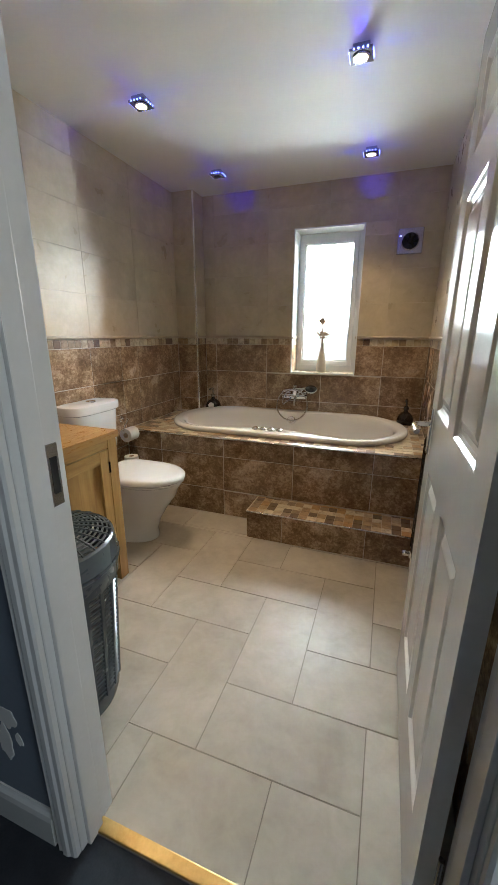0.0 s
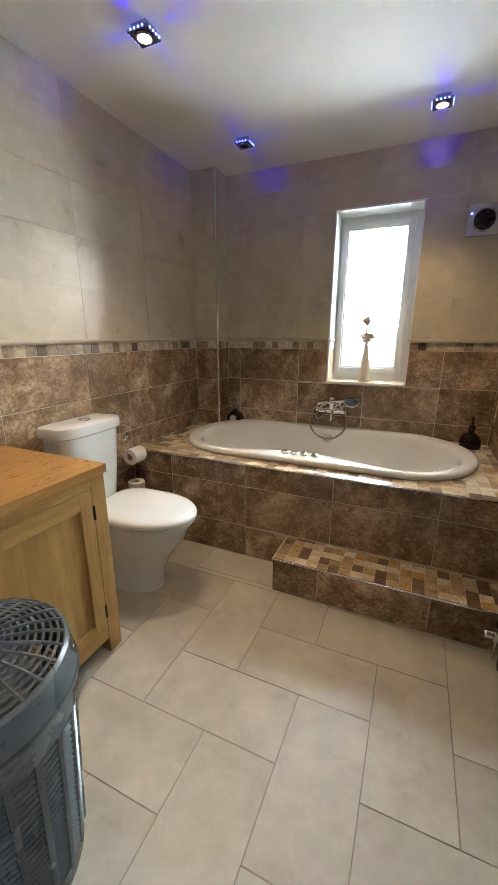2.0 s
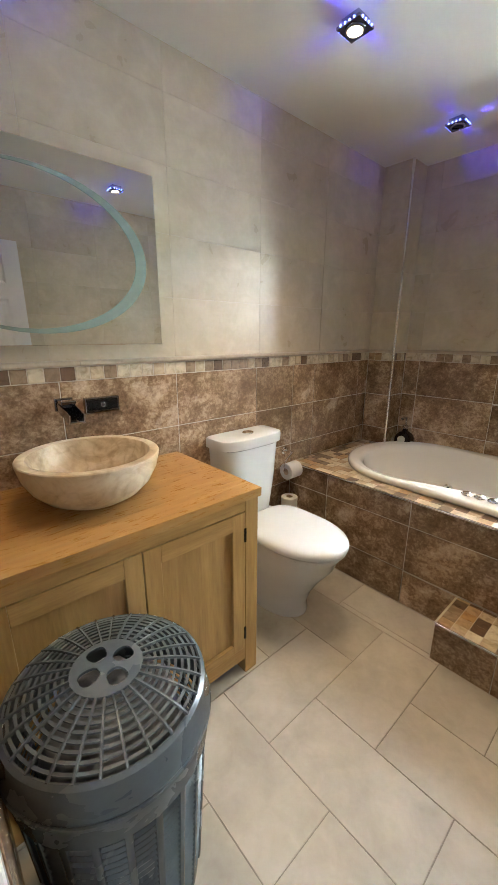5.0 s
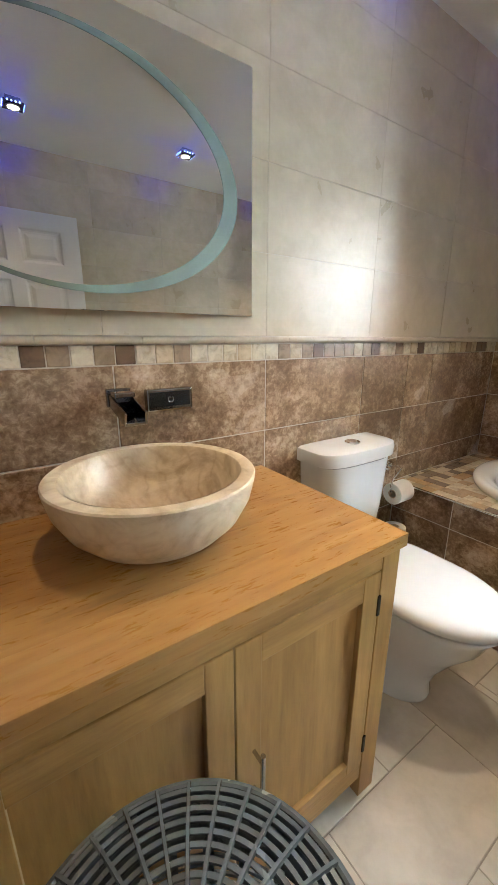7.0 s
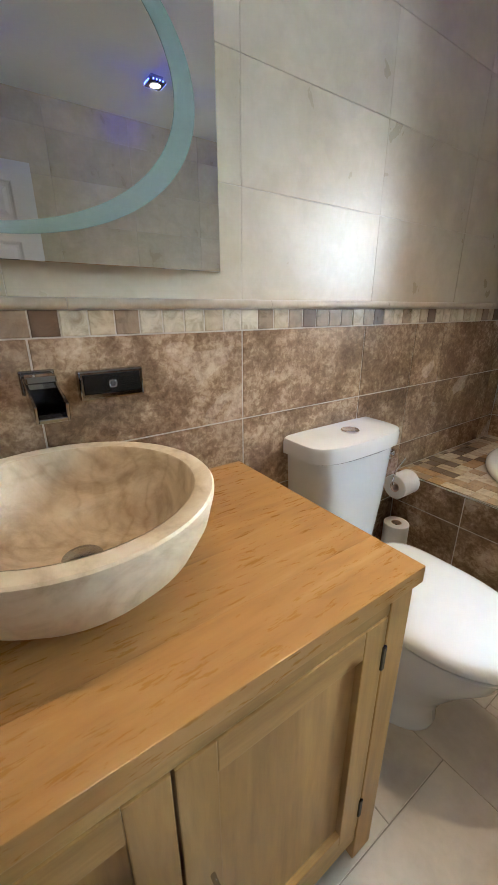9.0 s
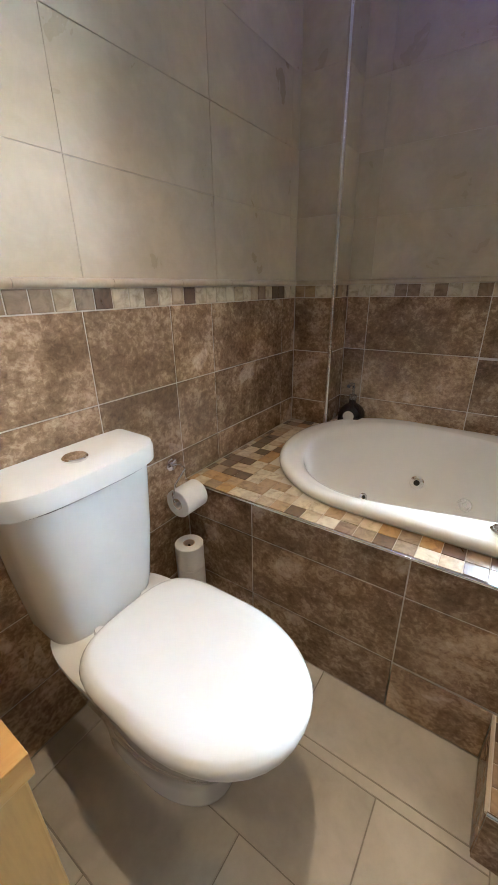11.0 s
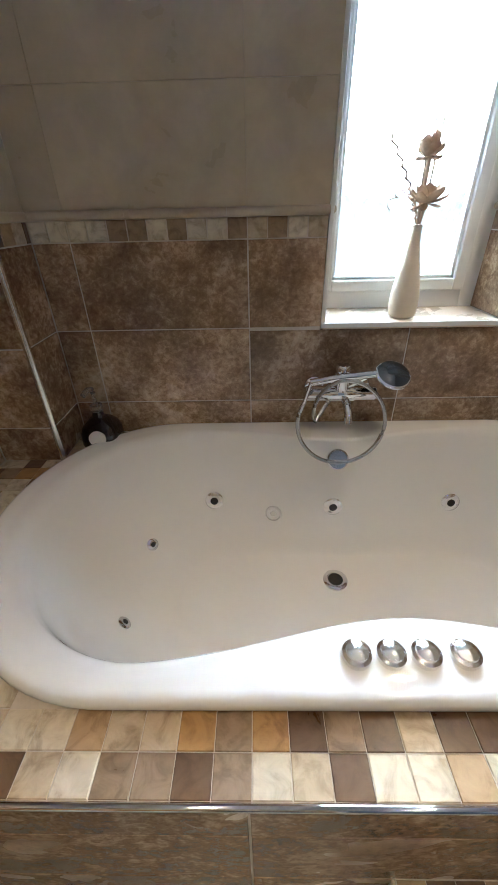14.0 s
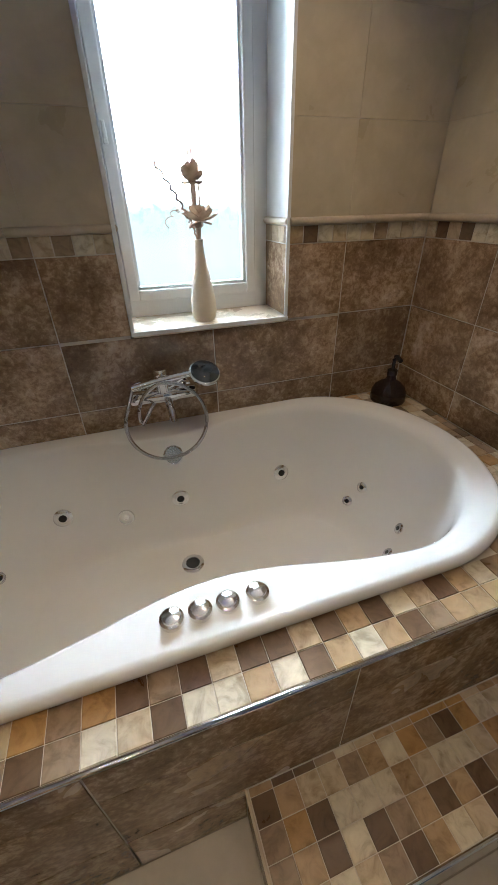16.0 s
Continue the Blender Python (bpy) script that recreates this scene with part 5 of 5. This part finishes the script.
# ---- dado rails ----
RAIL = [(0.0, 0.0), (0.007, 0.001), (0.012, 0.006), (0.0135, 0.011), (0.012, 0.017), (0.007, 0.022), (0.0, 0.023)]
D0, B0 = 1.243, 1.190
W_LEFT = plane((LW - 0.008, 0, 0), (0, 1, 0), (0, 0, 1))
W_FAR = plane((0, FW + 0.008, 0), (1, 0, 0), (0, 0, 1))
W_RIGHT = plane((RW + 0.008, 0, 0), (0, -1, 0), (0, 0, 1))
W_DOOR = plane((0, DY1 - 0.002, 0), (-1, 0, 0), (0, 0, 1))
W_BOXF = plane((0, BOX_Y + 0.008, 0), (1, 0, 0), (0, 0, 1))
W_BOXS = plane((BOX_X - 0.008, 0, 0), (0, 1, 0), (0, 0, 1))


def rail(wall, m, u0, u1):
    at = max(1, round((u1 - u0) / 0.25))
    for k in range(at):
        a, b = u0 + (u1 - u0) * k / at, u0 + (u1 - u0) * (k + 1) / at
        part("dado_rail", moulded_strip(b - a - 0.0012, [(0.008 + w, v) for w, v in RAIL], m @ pose(a, D0, 0)), DADO, wall, "cream rounded dado tile", True)


rail(wall_left, W_LEFT, DY1, BOX_Y)
rail(boxing, W_BOXF, LW, BOX_X)
rail(boxing, W_BOXS, BOX_Y, FW)
rail(wall_window, W_FAR, BOX_X, WX0 - 0.004)
rail(wall_window, W_FAR, WX1 + 0.004, RW)
rail(wall_right, W_RIGHT, -FW, -DY1)

# ---- wall tiles ----
DZ = [0.0, 0.215, 0.459, 0.703, 0.947, B0]
DZ_UP = [PLAT_Z, 0.703, 0.947, B0]
UZ = [D0 + 0.021, 1.515, 1.760, 2.005, 2.250, CEIL]
lay(wall_left, grid(steps(DY1, PLAT_Y, 1.497, 0.502), DZ) + grid(steps(PLAT_Y, BOX_Y, 3.003, 0.502), DZ_UP), W_LEFT, DARK, gap=0.004)
lay(wall_left, grid(steps(DY1, BOX_Y, 1.497, 0.520), UZ), W_LEFT, UPPER, gap=0.0011, chamfer=0.0005)
lay(wall_left, grid(steps(DY1, BOX_Y, 1.494, 0.0545), [B0, D0]), W_LEFT, BORDER, name="mosaic_tile")
lay(boxing, grid([LW, BOX_X], DZ_UP), W_BOXF, DARK, gap=0.004)
lay(boxing, grid([LW, BOX_X], UZ), W_BOXF, UPPER, gap=0.0011, chamfer=0.0005)
lay(boxing, grid(steps(LW, BOX_X, LW + 0.05, 0.0545), [B0, D0]), W_BOXF, BORDER, name="mosaic_tile")
lay(boxing, grid([BOX_Y, FW], DZ_UP), W_BOXS, DARK, gap=0.004)
lay(boxing, grid([BOX_Y, FW], UZ), W_BOXS, UPPER, gap=0.0011, chamfer=0.0005)
lay(boxing, grid(steps(BOX_Y, FW, BOX_Y + 0.05, 0.0545), [B0, D0]), W_BOXS, BORDER, name="mosaic_tile")
HOLE = (WX0 - 0.004, WX1 + 0.004, WZ0 - 0.018, WZ1 + 0.004)
lay(wall_window, minus(grid(steps(BOX_X, RW, -1.022, 0.494), DZ_UP), HOLE), W_FAR, DARK, gap=0.004)
lay(wall_window, minus(grid(steps(BOX_X, RW, -1.022, 0.494), UZ), HOLE), W_FAR, UPPER, gap=0.0011, chamfer=0.0005)
lay(wall_window, minus(grid(steps(BOX_X, RW, -1.022, 0.0548), [B0, D0]), HOLE), W_FAR, BORDER, name="mosaic_tile")
lay(wall_right, grid(steps(-FW, -PLAT_Y, -2.98, 0.502), DZ_UP) + grid(steps(-PLAT_Y, -DY1, -2.98, 0.502), DZ), W_RIGHT, DARK, gap=0.004)
lay(wall_right, grid(steps(-FW, -DY1, -2.98, 0.502), UZ), W_RIGHT, UPPER, gap=0.0011, chamfer=0.0005)
lay(wall_right, grid(steps(-FW, -DY1, -2.98, 0.0545), [B0, D0]), W_RIGHT, BORDER, name="mosaic_tile")
for u0, u1 in ((-(DX0 - 0.03), -LW), (-RW, -(DX1 + 0.03))):
    lay(wall_door, grid(steps(u0, u1, u0 + 0.4, 0.5), [0.0, 0.459, 0.947, B0]), W_DOOR, DARK)
    lay(wall_door, grid(steps(u0, u1, u0 + 0.4, 0.5), [B0, 1.76, CEIL]), W_DOOR, UPPER)

# ---- bath front, step and mosaic tops ----
FRONT = plane((0, PLAT_Y + 0.008, 0), (1, 0, 0), (0, 0, 1))
lay(platform, minus(grid(steps(LW, RW, -1.020, 0.502), [0.0, 0.196, 0.447, PLAT_Z - 0.008]), (STEP_X, RW + 0.1, -0.1, STEP_Z)), FRONT, DARK, gap=0.004)
lay(step, grid(steps(STEP_X, RW, -0.523, 0.502), [0.0, STEP_Z - 0.008]), plane((0, STEP_Y + 0.008, 0), (1, 0, 0), (0, 0, 1)), DARK)
lay(step, [(-PLAT_Y, -STEP_Y - 0.008, 0.0, STEP_Z - 0.008)], plane((STEP_X + 0.008, 0, 0), (0, -1, 0), (0, 0, 1)), DARK)
TOP = plane((0, 0, PLAT_Z - 0.008), (1, 0, 0), (0, 1, 0))


def clear_of_bath(r):
    return all(math.hypot(x - BC.x, y - BC.y) > oval_reach((x - BC.x) / math.hypot(x - BC.x, y - BC.y), (y - BC.y) / math.hypot(x - BC.x, y - BC.y), 0.895, 0.420, 0.388) for x in r[:2] for y in r[2:])


lay(platform, [r for r in grid(steps(LW, RW, -1.015, 0.0555), steps(PLAT_Y + 0.004, FW, PLAT_Y + 0.058, 0.0555)) if clear_of_bath(r) and not (r[1] <= BOX_X + 0.03 and r[2] >= BOX_Y - 0.03)],
    TOP, MOSAIC, gap=0.0013, name="mosaic_tile", wobble=0.35)
lay(step, grid(steps(STEP_X + 0.004, RW, STEP_X + 0.058, 0.0545), steps(STEP_Y + 0.004, PLAT_Y, STEP_Y + 0.058, 0.0545)), plane((0, 0, STEP_Z - 0.008), (1, 0, 0), (0, 1, 0)), MOSAIC, gap=0.0013, name="mosaic_tile", wobble=0.3)

# ---- window reveal tiles ----
for x, u in ((WX1, -1), (WX0, 1)):
    m = plane((x + 0.004 * (1 if u < 0 else -1), 0, 0), (0, u, 0), (0, 0, 1))
    lo, hi = (-3.50, -FW) if u < 0 else (FW, 3.50)
    lay(reveal, [(lo, hi, WZ0, B0)], m, DARK, depth=0.006)
    lay(reveal, grid(steps(lo, hi, lo + 0.06, 0.055), [B0, D0]), m, BORDER, depth=0.006, name="mosaic_tile")
    rail(reveal, m @ Matrix.Translation((0, 0, -0.005)), lo, hi)

# ---- floor tiles in herringbone ----
FX0, FY0, FP = -0.970, 1.027, 0.2560
FLOOR_UP = plane((0, 0, -0.008), (1, 0, 0), (0, 1, 0))
floor_rects = []
for c in range(-5, 7):
    for r in range(-4, 8):
        k = (r - 1 - c + 1) % 4
        x, y = FX0 + c * FP, FY0 + (r - 1) * FP
        if k == 3:
            floor_rects.append((x, x + FP, y, y + 2 * FP))
        elif k == 2:
            floor_rects.append((x, x + 2 * FP, y, y + FP))
clipped = []
for x0, x1, y0, y1 in floor_rects:
    x0, x1, y0, y1 = max(x0, LW), min(x1, RW), max(y0, DY0 + 0.062), min(y1, PLAT_Y)
    if x1 - x0 > 0.02 and y1 - y0 > 0.02:
        clipped.append((x0, x1, y0, y1))
inside = []
for r in clipped:
    turned = minus(minus([(r[2], r[3], r[0], r[1])], (-1, DY1, LW - 1, DX0)), (-1, DY1, DX1, RW + 1))
    inside += [(c, d, a, b) for a, b, c, d in turned]
lay(floor, minus(inside, (STEP_X, RW + 1, STEP_Y + 0.02, 9)), FLOOR_UP, FLOOR, gap=0.0034, depth=0.008, chamfer=0.001, wobble=0.05)
